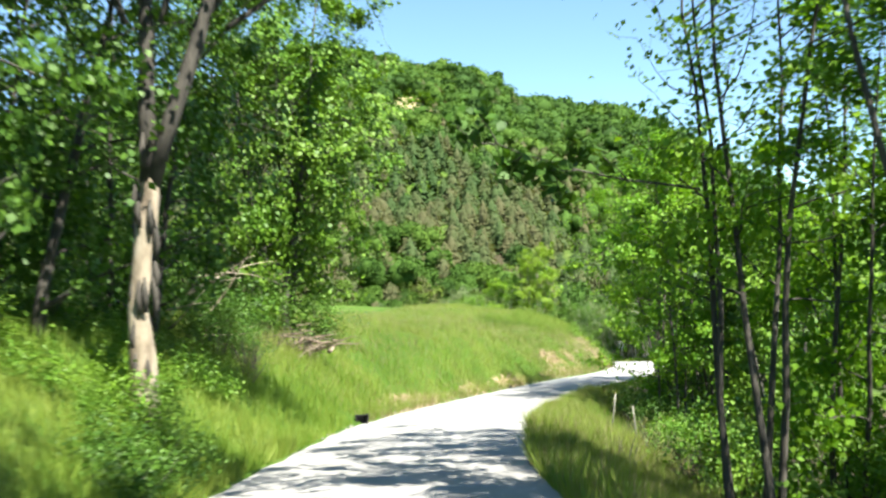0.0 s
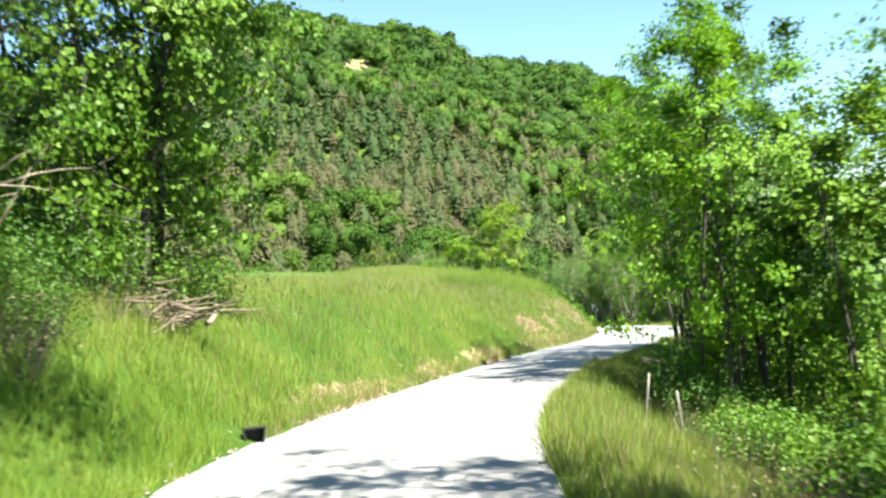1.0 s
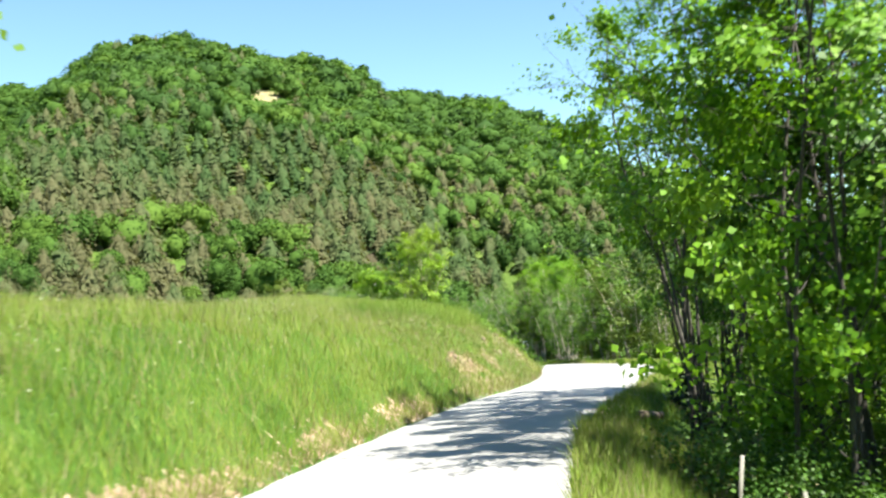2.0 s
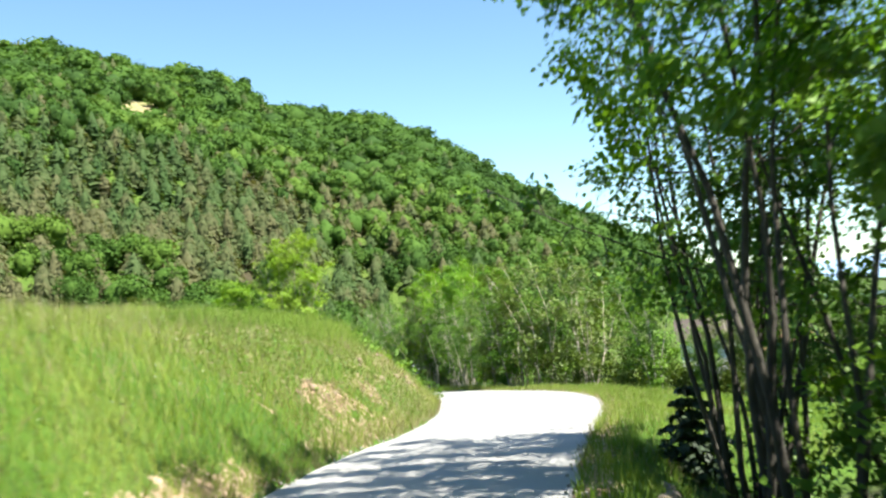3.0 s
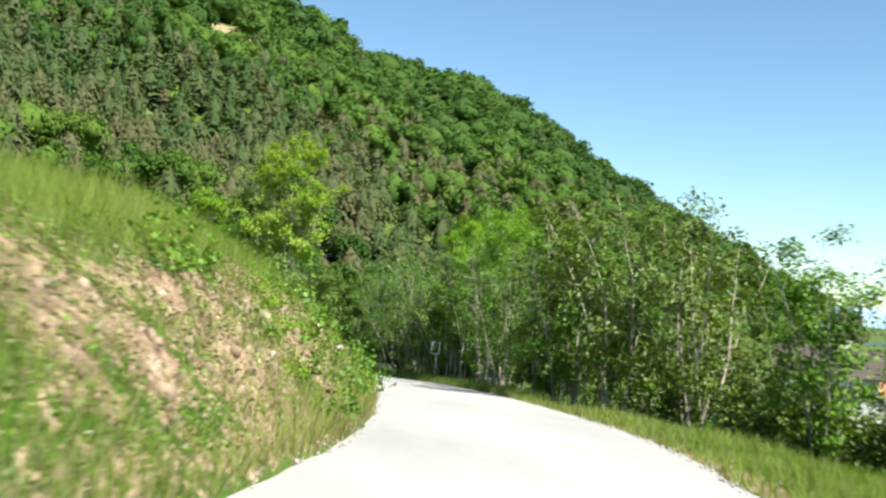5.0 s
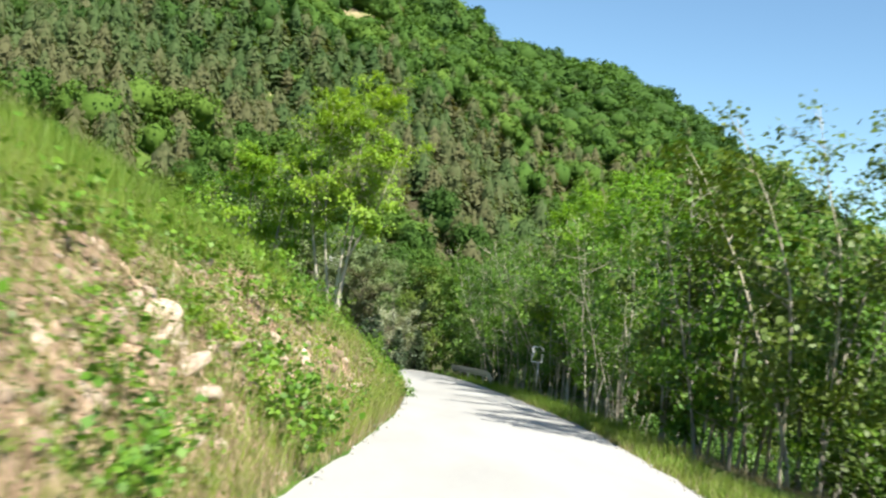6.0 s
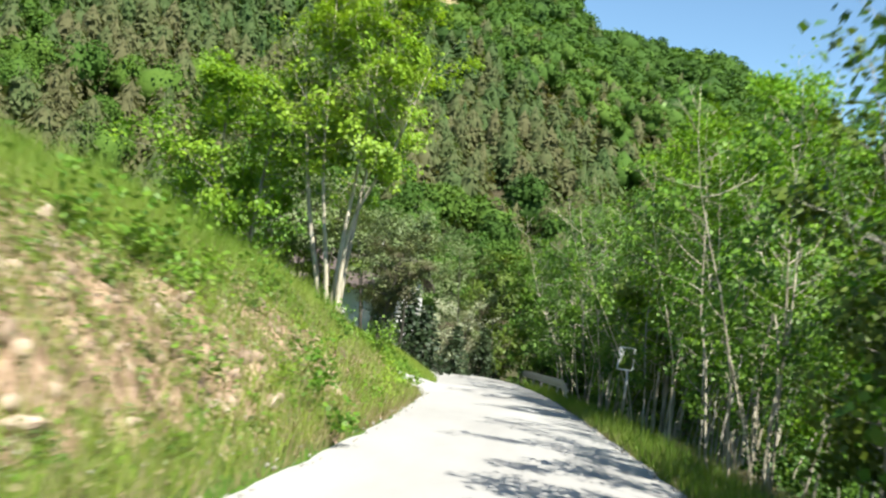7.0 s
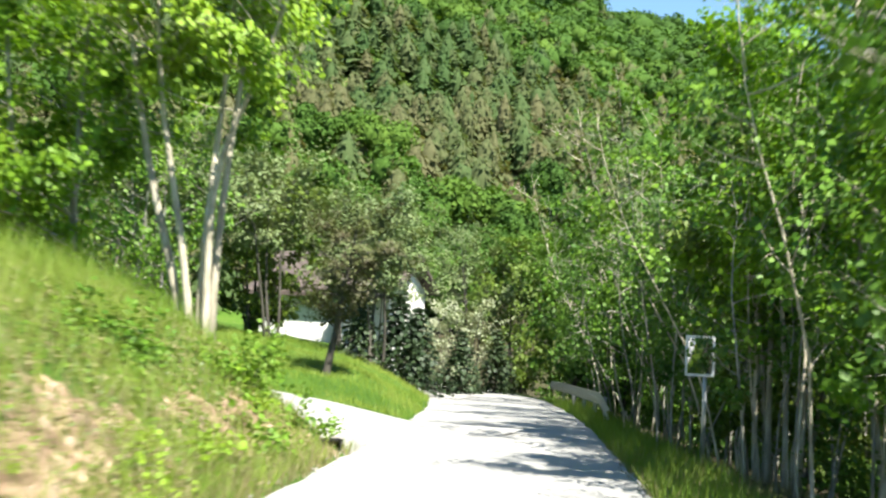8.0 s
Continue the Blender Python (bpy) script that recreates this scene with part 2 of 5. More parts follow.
ROAD_Z = np.array([29.0, 1.4, -0.1, -1.0, -1.83, -2.34, -2.98, -3.5, -4.15, -5.03, -5.83, -7.15, -8.5, -9.25, -10.4, -11.0])
_yy = np.arange(-400, 400.1, 0.5)


def smooth_table(x, y, width):
    v = np.interp(_yy, x, y)
    k = np.hanning(int(width / 0.5) | 1)
    pad = len(k) // 2
    return np.convolve(np.pad(v, pad, mode="edge"), k / k.sum(), mode="valid")


_LX, _RX, _RZ = smooth_table(LEFT_Y, LEFT_X, 6), smooth_table(LEFT_Y, RIGHT_X, 6), smooth_table(ROAD_Y, ROAD_Z, 14)
_COS = 1 / np.sqrt(1 + np.gradient(_LX, _yy) ** 2)


def left_x(y):
    return np.interp(y, _yy, _LX)


def right_x(y):
    return np.interp(y, _yy, _RX)


def road_z(y):
    return np.interp(y, _yy, _RZ)


BANK_D = [0, 0.4, 1, 2, 3, 5, 10, 40]
BANK_Y = [10, 25, 40, 55, 62, 70, 78, 90, 94, 98, 103, 115]
BANK_H = [
    [0, 0.12, 0.5, 1.15, 1.7, 2.3, 2.9, 5.0],
    [0, 0.2, 0.75, 1.5, 2.0, 2.5, 3.0, 4.0],
    [0, 0.3, 1.0, 1.9, 2.35, 2.7, 3.05, 3.0],
    [0, 0.35, 1.05, 1.85, 2.3, 2.75, 3.3, 3.4],
    [0, 0.4, 1.1, 2.0, 2.55, 3.1, 4.0, 4.6],
    [0, 0.4, 1.15, 2.0, 2.65, 3.5, 4.5, 5.4],
    [0, 0.35, 0.95, 1.7, 2.2, 3.0, 4.1, 5.6],
    [0, 0.25, 0.8, 1.5, 2.0, 2.45, 3.3, 5.6],
    [0, 0.15, 0.5, 1.2, 1.75, 2.1, 3.0, 5.6],
    [0, 0.05, 0.15, 0.35, 0.5, 0.8, 1.5, 4.5],
    [0, 0.15, 0.45, 0.85, 1.05, 1.3, 1.8, 4.0],
    [0, 0.2, 0.6, 1.2, 1.6, 2.0, 2.4, 4.0],
]
SLOPE_D = [0, 0.7, 1.7, 4, 8, 15, 40, 100, 300, 4000]
SLOPE_Y = [-30, 24, 34, 41, 46, 66, 76, 130]
SLOPE_H = [
    [0, -0.05, -0.7, -1.5, -2.6, -4.2, -8, -14, -24, -40],
    [0, -0.05, -0.75, -1.6, -2.7, -4.2, -8, -14, -24, -40],
    [0, -0.05, -0.65, -1.4, -2.4, -4.0, -8, -14, -24, -40],
    [0, -0.05, -0.70, -1.4, -2.3, -3.8, -8, -14, -24, -40],
    [0, 0.0, -0.15, -0.5, -1.1, -2.4, -7, -14, -24, -40],
    [0, 0.0, -0.15, -0.5, -1.1, -2.4, -7, -14, -24, -40],
    [0, 0.0, -0.20, -0.7, -1.6, -3.2, -7, -14, -24, -40],
    [0, 0.0, -0.30, -1.0, -2.2, -4.0, -7, -14, -24, -40],
]
RIDGE_X = [-400, -180, -120, -71, -51, -34, -19, -9, 11, 29, 54, 65, 90, 100, 112, 123, 136, 165, 400]
RIDGE_Y = [250, 275, 300, 314, 318, 321, 322, 323, 323, 321, 318, 311, 292, 278, 262, 245, 219, 180, 150]
RIDGE_Z = [20, 46, 53, 57, 72.5, 75.5, 71.5, 67.5, 63.5, 52.5, 50.5, 43.5, 25.5, 17, 6.5, -3.5, -14, -22, -40]
TRACK = [(12.4, 94.0, -7.36), (10.6, 94.9, -7.36), (8.6, 96.2, -7.2), (5.0, 98.0, -7.0), (0.0, 99.6, -6.7), (-9.0, 101.0, -6.2), (-20.0, 101.0, -5.6)]
TRACK_HALF = 1.7


def table2(y, d, ys, ds, hs):
    h = np.array(hs, float)
    cols = [np.interp(y, ys, h[:, j]) for j in range(len(ds))]
    out = np.zeros_like(d)
    for j in range(len(ds) - 1):
        f = np.clip((d - ds[j]) / (ds[j + 1] - ds[j]), 0, 1)
        out = np.where(d >= ds[j], cols[j] + (cols[j + 1] - cols[j]) * f, out)
    return out


def track_near(x, y):
    """Distance to the side track's centre line, and the track's height there."""
    best, z = np.full_like(x, 1e9), np.zeros_like(x)
    for (ax, ay, az), (bx, by, bz) in zip(TRACK, TRACK[1:]):
        ux, uy = bx - ax, by - ay
        f = np.clip(((x - ax) * ux + (y - ay) * uy) / (ux * ux + uy * uy), 0, 1)
        d = np.hypot(x - ax - f * ux, y - ay - f * uy)
        z = np.where(d < best, az + f * (bz - az), z)
        best = np.minimum(d, best)
    return best, z


def wobble(x, y, scale, seed):
    """Cheap smooth unevenness between -1 and 1."""
    a, b = x / scale + seed * 1.7, y / scale - seed * 2.3
    return (np.sin(a * 1.3 + 1.9 * np.sin(b * 0.7)) + np.sin(b * 1.7 + 1.3 * np.sin(a * 1.1 + seed)) + np.sin((a + b) * 0.9 + seed)) / 3


def hill_z(x, y):
    rise = np.interp(x, RIDGE_X, RIDGE_Z)
    away = np.interp(x, RIDGE_X, RIDGE_Y) - y
    z = np.where(away > 0, rise - 0.42 * away, rise + 0.25 * away)
    return z + 2.5 * wobble(x, y, 16, 3) * np.clip((z + 5) / 20, 0, 1)


def rock_mask(x, y):
    """Where the cut bank breaks open into bare earth and rock: ragged patches, largest on the bend."""
    dl = (left_x(y) - x) * np.interp(y, _yy, _COS)
    reach = np.clip((dl - 0.25) / 0.4, 0, 1) * np.clip((np.interp(y, [44, 50, 60, 74, 82, 92], [1.6, 2.0, 2.9, 2.7, 1.9, 1.5]) - dl) / 0.7, 0, 1)
    along = np.interp(y, [40, 46, 55, 60, 67, 71, 77, 84, 90, 93], [0.0, 0.46, 0.56, 0.86, 0.68, 0.86, 0.62, 0.62, 0.62, 0.0])
    clump = 0.5 + 0.4 * wobble(x, y, 0.62, 5) + 0.46 * wobble(x, y, 0.24, 12) + 0.22 * wobble(x, y, 1.9, 7)
    return np.clip((along * reach - 0.66 + 0.6 * clump) / 0.32, 0, 1) * (dl > 0)


def gz(x, y):
    """Height of the ground."""
    x, y = np.asarray(x, float), np.asarray(y, float)
    x, y = np.broadcast_arrays(x, y)
    cos = np.interp(y, _yy, _COS)
    dl, dr = (left_x(y) - x) * cos, (x - right_x(y)) * cos
    h = np.where(dl > 0, table2(y, dl, BANK_Y, BANK_D, BANK_H), np.where(dr > 0, table2(y, dr, SLOPE_Y, SLOPE_D, SLOPE_H), -0.06))
    off = np.clip(np.maximum(dl, dr) / 1.5, 0, 1)
    h = h + off * (0.10 * wobble(x, y, 0.7, 1) + 0.14 * wobble(x, y, 2.6, 2))
    h = h + rock_mask(x, y) * (0.13 * wobble(x, y, 0.3, 21) + 0.08 * wobble(x, y, 0.14, 22) - 0.05)
    z = road_z(y) + h
    td, tz = track_near(x, y)
    w = np.clip((td - TRACK_HALF) / 1.6, 0, 1)
    w = np.where(dl > -0.3, w * w * (3 - 2 * w), 1.0)
    z = z * w + (tz - 0.05) * (1 - w)
    far = np.maximum(z, hill_z(x, y))
    return np.where(y > 112, far, z)


def ground_point(x, y, sink=0.0):
    return Vector((x, y, float(gz(x, y)) - sink))


# ---- building helpers ----
def mesh_of(name, verts, faces, material, smooth=False):
    me = bpy.data.meshes.new(name)
    verts = np.asarray(verts, dtype=np.float32).reshape(-1, 3)
    if isinstance(faces, np.ndarray):
        n, k = faces.shape
        me.vertices.add(len(verts))
        me.vertices.foreach_set("co", verts.ravel())
        me.loops.add(n * k)
        me.loops.foreach_set("vertex_index", faces.astype(np.int32).ravel())
        me.polygons.add(n)
        me.polygons.foreach_set("loop_start", np.arange(0, n * k, k, dtype=np.int32))
        me.update(calc_edges=True)
    else:
        me.from_pydata(verts.tolist(), [], faces)
    if smooth:
        me.polygons.foreach_set("use_smooth", np.ones(len(me.polygons), dtype=bool))
    me.materials.append(material)
    me.update()
    return me


def attach(name, me, parent=None, label=""):
    ob = new(name, me)
    ob.parent = parent
    return tagged(ob, label)


def part(name, bm, material, parent, label=""):
    me = bpy.data.meshes.new(name)
    bm.to_mesh(me)
    bm.free()
    me.materials.append(material)
    return attach(name, me, parent, label)


def box_bm(size, at=(0, 0, 0), bevel=0.0, turn=None):
    bm = bmesh.new()
    m = Matrix.Translation(at) @ (turn or Matrix()) @ Matrix.Diagonal((*size, 1))
    bmesh.ops.create_cube(bm, size=1, matrix=m)
    if bevel:
        bmesh.ops.bevel(bm, geom=bm.edges[:], offset=bevel, segments=2, affect="EDGES")
    return bm


class Soup:
    """Collects tubes into one mesh."""

    def __init__(self):
        self.v, self.f = [], []

    def tube(self, pts, radii, sides=6, cap=True):
        pts = [Vector(p) for p in pts]
        base = len(self.v)
        side = Vector((1, 0, 0))
        for i, (p, r) in enumerate(zip(pts, radii)):
            d = (pts[min(i + 1, len(pts) - 1)] - pts[max(i - 1, 0)]).normalized()
            u = side - d * side.dot(d)
            u = u.normalized() if u.length > 1e-4 else d.orthogonal().normalized()
            w = d.cross(u)
            side = u
            for k in range(sides):
                a = 2 * math.pi * k / sides
                q = p + (u * math.cos(a) + w * math.sin(a)) * r
                self.v.append((q.x, q.y, q.z))
        for i in range(len(pts) - 1):
            for k in range(sides):
                a, b = base + i * sides + k, base + i * sides + (k + 1) % sides
                self.f.append((a, b, b + sides, a + sides))
        if cap:
            self.f.append(tuple(base + (len(pts) - 1) * sides + k for k in range(sides)))
            self.f.append(tuple(base + k for k in reversed(range(sides))))

    def mesh(self, name, material, smooth=True):
        return mesh_of(name, self.v, self.f, material, smooth)


def leaf_quads(rng, pos, size, up=0.5, droop=0.35, width=0.42, fine=False, out=None):
    """Folded, pointed leaves at the given places."""
    n = len(pos)
    nrm = rng.normal(size=(n, 3))
    nrm[:, 2] = np.abs(nrm[:, 2]) + up
    if out is not None:
        nrm = nrm * 0.75 + out
    nrm /= np.linalg.norm(nrm, axis=1)[:, None]
    ax = rng.normal(size=(n, 3))
    ax[:, 2] -= droop
    ax -= nrm * (ax * nrm).sum(1)[:, None]
    ax /= np.linalg.norm(ax, axis=1)[:, None] + 1e-9
    sd = np.cross(nrm, ax)
    s = (size * rng.uniform(0.6, 1.3, n))[:, None]
    fold = nrm * s * 0.12
    if fine:
        w = width * 0.85
        ring = [pos - ax * s * 0.5, pos - ax * s * 0.18 + sd * s * w + fold, pos + ax * s * 0.2 + sd * s * w * 0.8 + fold, pos + ax * s * 0.55,
                pos + ax * s * 0.2 - sd * s * w * 0.8 + fold, pos - ax * s * 0.18 - sd * s * w + fold]
        return np.stack(ring, 1).reshape(-1, 3), np.arange(6 * n).reshape(-1, 6)
    v = np.stack([pos - ax * s * 0.5, pos + sd * s * width + fold, pos + ax * s * 0.5, pos - sd * s * width + fold], 1)
    return v.reshape(-1, 3), np.arange(4 * n).reshape(-1, 4)


def bend_path(rng, start, way, length, n, rise=0.0, wiggle=0.12):
    pts, p, d = [Vector(start)], Vector(start), Vector(way).normalized()
    for _ in range(n):
        d = (d + Vector(rng.normal(size=3) * wiggle) + Vector((0, 0, rise))).normalized()
        p = p + d * (length / n)
        pts.append(p.copy())
    return pts


def resampled(corners, n):
    """A line through the corners, cut into n equal steps and slightly rounded."""
    c = np.array(corners, float)
    run = np.concatenate([[0], np.cumsum(np.linalg.norm(np.diff(c, axis=0), axis=1))])
    u = np.linspace(0, run[-1], n + 1)
    p = np.stack([np.interp(u, run, c[:, j]) for j in range(3)], 1)
    p[1:-1] = 0.5 * p[1:-1] + 0.25 * (p[:-2] + p[2:])
    return [Vector(q) for q in p]


def make_tree(name, seed, height, trunks=1, spread=0.12, crown_from=0.35, crown_r=2.2, leaves=4500, leaf=0.17, limbs=16,
              leaf_mat=None, bark=None, radius=0.09, foot=0.15, profile=None, up_limb=0.5, gaps=0.0, skew=(0, 0), fine=False, twigs=4, stems=None):
    """A broad-leaved tree: tapered trunks, limbs and twigs, and a loose crown of single leaves."""
    rng = np.random.default_rng(seed)
    top = new(name)
    profile = profile or (lambda t: math.sin(math.pi * min(1, max(0, t)) ** 0.8) ** 0.7 * 0.9 + 0.2)
    spots, limb_soup = [], Soup()
    for k in range(trunks):
        soup = Soup()
        a = 2 * math.pi * k / trunks + rng.uniform(-0.4, 0.4)
        out = Vector((math.cos(a), math.sin(a), 0))
        h = height * rng.uniform(0.82, 1.0) if trunks > 1 else height
        way = Vector((0, 0, 1)) + out * spread * rng.uniform(0.5, 1.3) + Vector((skew[0], skew[1], 0))
        pts = bend_path(rng, out * foot * (trunks > 1) + Vector((0, 0, -0.25)), way, h * 0.97, 9, 0.03, 0.05 if trunks < 6 and radius > 0.036 else (0.085 if radius > 0.036 else 0.09))
        if stems:
            pts = resampled(stems[k], 9)
        r0 = radius * rng.uniform(0.8, 1.15)
        radii = [r0 * (1.35 if i == 0 else 1.0) * (1 - 0.88 * i / 9) for i in range(10)]
        soup.tube(pts, radii, 7)
        attach("trunk", soup.mesh("trunk", bark or M_BARK, True), top)
        for j in range(limbs):
            t = crown_from + (0.98 - crown_from) * (j + rng.uniform(0, 1)) / limbs
            i = min(8, int(t * 9))
            start = pts[i].lerp(pts[i + 1], t * 9 - i)
            tt = (t - crown_from) / (1 - crown_from)
            length = crown_r * profile(tt) * rng.uniform(0.6, 1.15)
            b = rng.uniform(0, 2 * math.pi)
            w = Vector((math.cos(b), math.sin(b), up_limb * rng.uniform(0.4, 1.5))) + out * 0.35 * (trunks > 1)
            lp = bend_path(rng, start, w, length, 5, 0.05, 0.16)
            lr = max(0.012, radii[i] * 0.42)
            limb_soup.tube(lp, [lr * (1 - 0.8 * q / 5) for q in range(6)], 4 if twigs > 3 else 3, False)
            tips = [lp[q] for q in range(2, 6)]
            for q in range(2, 2 + twigs):
                tw = bend_path(rng, lp[q], Vector(rng.normal(size=3)) + Vector((0, 0, 0.25)), length * rng.uniform(0.25, 0.5), 2, 0.0, 0.2)
                limb_soup.tube(tw, [lr * 0.35, lr * 0.25, lr * 0.12], 3, False)
                tips += tw[1:]
            if rng.uniform() > gaps:
                spots += tips
        spots += pts[-2:]
    tagged(attach("branching", limb_soup.mesh("branching", bark or M_BARK, True), top), kind="stuff")
    spots = np.array([tuple(s) for s in spots])
    lush = rng.exponential(size=len(spots)) ** 1.7 + 0.12
    pick = spots[rng.choice(len(spots), leaves, p=lush / lush.sum())]
    pos = pick + np.clip(rng.normal(size=(leaves, 3)), -1.9, 1.9) * np.minimum(leaf * 1.4, 0.17) * np.array([1.0, 1.0, 0.75])
    away = pos - np.array([spots[:, 0].mean(), spots[:, 1].mean(), height * 0.5])
    away /= np.linalg.norm(away, axis=1)[:, None] + 1e-6
    v, f = leaf_quads(rng, pos, leaf, fine=fine, out=away * 1.1)
    attach("crown", mesh_of("crown", v, f, leaf_mat or M_LEAF), top)
    return top


def place(ob, x, y, turn=0.0, size=1.0, sink=0.05, lean=(0, 0)):
    ob.matrix_basis = pose(x, y, float(gz(x, y)) - sink, lean[0], lean[1], turn) @ Matrix.Scale(size, 4)
    return ob

# ---- ground, one sheet out to the horizon ----
def spread(a, b, first, grow):
    out, step = [a], first
    while abs(out[-1] - a) < abs(b - a):
        out.append(out[-1] + math.copysign(step, b - a))
        step *= grow
    return out


rows_y = sorted(set(spread(-15, -380, 4, 1.35)) | set(np.arange(-15, 125, 0.5).tolist()) | set(np.arange(44.1, 92, 0.2).tolist()) | set(np.arange(125, 345, 4.0).tolist()) | set(spread(345, 4200, 12, 1.3)))
left_d = [0, 0.12, 0.25, 0.4, 0.6, 0.8, 1.0, 1.25, 1.5, 1.75, 2, 2.3, 2.6, 3, 3.4, 3.8, 4.3, 4.8, 5.4, 6, 6.8, 7.6, 8.6, 10, 11.5, 13] + spread(15, 200, 3, 1.04) + spread(230, 4200, 60, 1.4)
right_d = [0, 0.15, 0.3, 0.5, 0.7, 1, 1.3, 1.7, 2.1, 2.6, 3.1, 3.7, 4.3, 5, 6, 7, 8.2, 9.5, 11, 13, 15] + spread(17, 160, 3, 1.05) + spread(190, 4200, 50, 1.4)
Y = np.array(rows_y)
xl, xr = left_x(Y), right_x(Y)
cols = [xl - d for d in reversed(left_d)] + [xl + (xr - xl) * f for f in (0.03, 0.25, 0.5, 0.75, 0.97)] + [xr + d for d in right_d]
GX = np.stack(cols, 1)
GY = np.repeat(Y[:, None], GX.shape[1], 1)
GZ = gz(GX, GY)
nr, nc = GX.shape
idx = np.arange(nr * nc).reshape(nr, nc)
quads = np.stack([idx[:-1, :-1], idx[:-1, 1:], idx[1:, 1:], idx[1:, :-1]], -1).reshape(-1, 4)
ground_me = mesh_of("ground", np.stack([GX, GY, GZ], -1).reshape(-1, 3), quads, M_GROUND, True)


def soil_mask(x, y):
    """Bare earth: the rock patches, a worn line at the bank's foot, and the crumbling verge."""
    dl = (left_x(y) - x) * np.interp(y, _yy, _COS)
    foot = np.clip(1 - np.abs(dl - 0.3) / 0.5, 0, 1) * np.clip((y - 20) / 4, 0, 1) * (0.6 + 0.5 * wobble(x, y, 1.9, 4)) * (y < 95)
    right = 0.7 * np.clip(1 - np.abs(x - right_x(y) - 0.2) / 0.5, 0, 1) * np.clip((y - 30) / 6, 0, 1) * np.clip((66 - y) / 6, 0, 1)
    return np.clip(np.maximum(rock_mask(x, y), 0.75 * foot * (dl > 0)) + right, 0, 1)


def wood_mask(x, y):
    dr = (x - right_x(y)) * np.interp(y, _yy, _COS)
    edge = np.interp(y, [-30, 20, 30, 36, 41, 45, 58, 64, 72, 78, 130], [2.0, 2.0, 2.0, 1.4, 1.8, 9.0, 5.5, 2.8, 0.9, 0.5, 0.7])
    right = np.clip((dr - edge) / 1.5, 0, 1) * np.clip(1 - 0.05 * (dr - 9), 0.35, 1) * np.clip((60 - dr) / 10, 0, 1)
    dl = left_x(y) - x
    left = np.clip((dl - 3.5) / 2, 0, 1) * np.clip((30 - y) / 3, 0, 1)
    # Hill and far valley take some dark litter colour so gaps stay dim.
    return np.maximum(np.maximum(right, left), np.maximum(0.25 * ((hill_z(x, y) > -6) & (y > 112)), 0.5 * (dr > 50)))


cover = np.zeros((nr * nc, 4), dtype=np.float32)
cover[:, 0] = np.maximum(soil_mask(GX, GY), 0.3 * ((GX + 7) ** 2 / 40 + (GY - 281) ** 2 / 110 < 1.1)).ravel()
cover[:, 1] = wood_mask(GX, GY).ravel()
cover[:, 3] = 1
layer = ground_me.color_attributes.new("cover", "FLOAT_COLOR", "POINT")
layer.data.foreach_set("color", cover.ravel())
tagged(new("ground", ground_me), "grassy roadside land with cut bank and wooded hill", "ground", kind="structure")

# ---- road and side track ----
def strip(name, y_list, edge_a, edge_b, lift, across, material, label):
    vs, n = [], across + 1
    for y in y_list:
        a, b = edge_a(y), edge_b(y)
        for k in range(n):
            f = k / across
            vs.append((a + (b - a) * f, y, float(road_z(y)) + lift + 0.05 * (1 - (2 * f - 1) ** 2)))
    g = np.arange(len(vs)).reshape(-1, n)
    q = np.stack([g[:-1, :-1], g[:-1, 1:], g[1:, 1:], g[1:, :-1]], -1).reshape(-1, 4)
    return tagged(new(name, mesh_of(name, vs, q, material, True)), label, "road", kind="structure")


road_rows = np.arange(-14, 140, 0.4)
strip("road", road_rows, lambda y: float(left_x(y)) - 0.05 + 0.05 * math.sin(y * 2.9) * math.sin(y * 0.77), lambda y: float(right_x(y)) + 0.05 + 0.05 * math.sin(y * 2.7 + 1) * math.sin(y * 0.61), 0.015, 6, M_ROAD, "narrow pale sunlit asphalt country road")

tv, across = [], 5
dense = []
for (ax, ay, az), (bx, by, bz) in zip(TRACK, TRACK[1:]):
    dense += [Vector((ax, ay, az)).lerp(Vector((bx, by, bz)), k / 8) for k in range(8)]
for i, p in enumerate(dense):
    d = (dense[min(i + 1, len(dense) - 1)] - dense[max(i - 1, 0)]).normalized()
    s = Vector((d.y, -d.x, 0)).normalized()
    for k in range(across + 1):
        q = p + s * TRACK_HALF * (2 * k / across - 1) * (1.0 + 0.5 * max(0, 1 - i / 9))
        tv.append((q.x, q.y, p.z - 0.02 if i > 4 else max(p.z - 0.03, float(road_z(q.y)) - 0.02)))
g = np.arange(len(tv)).reshape(-1, across + 1)
tagged(new("side_track", mesh_of("side_track", tv, np.stack([g[:-1, :-1], g[1:, :-1], g[1:, 1:], g[:-1, 1:]], -1).reshape(-1, 4), M_ROAD, True)), "pale gravel side track turning off the road", "track", kind="structure")

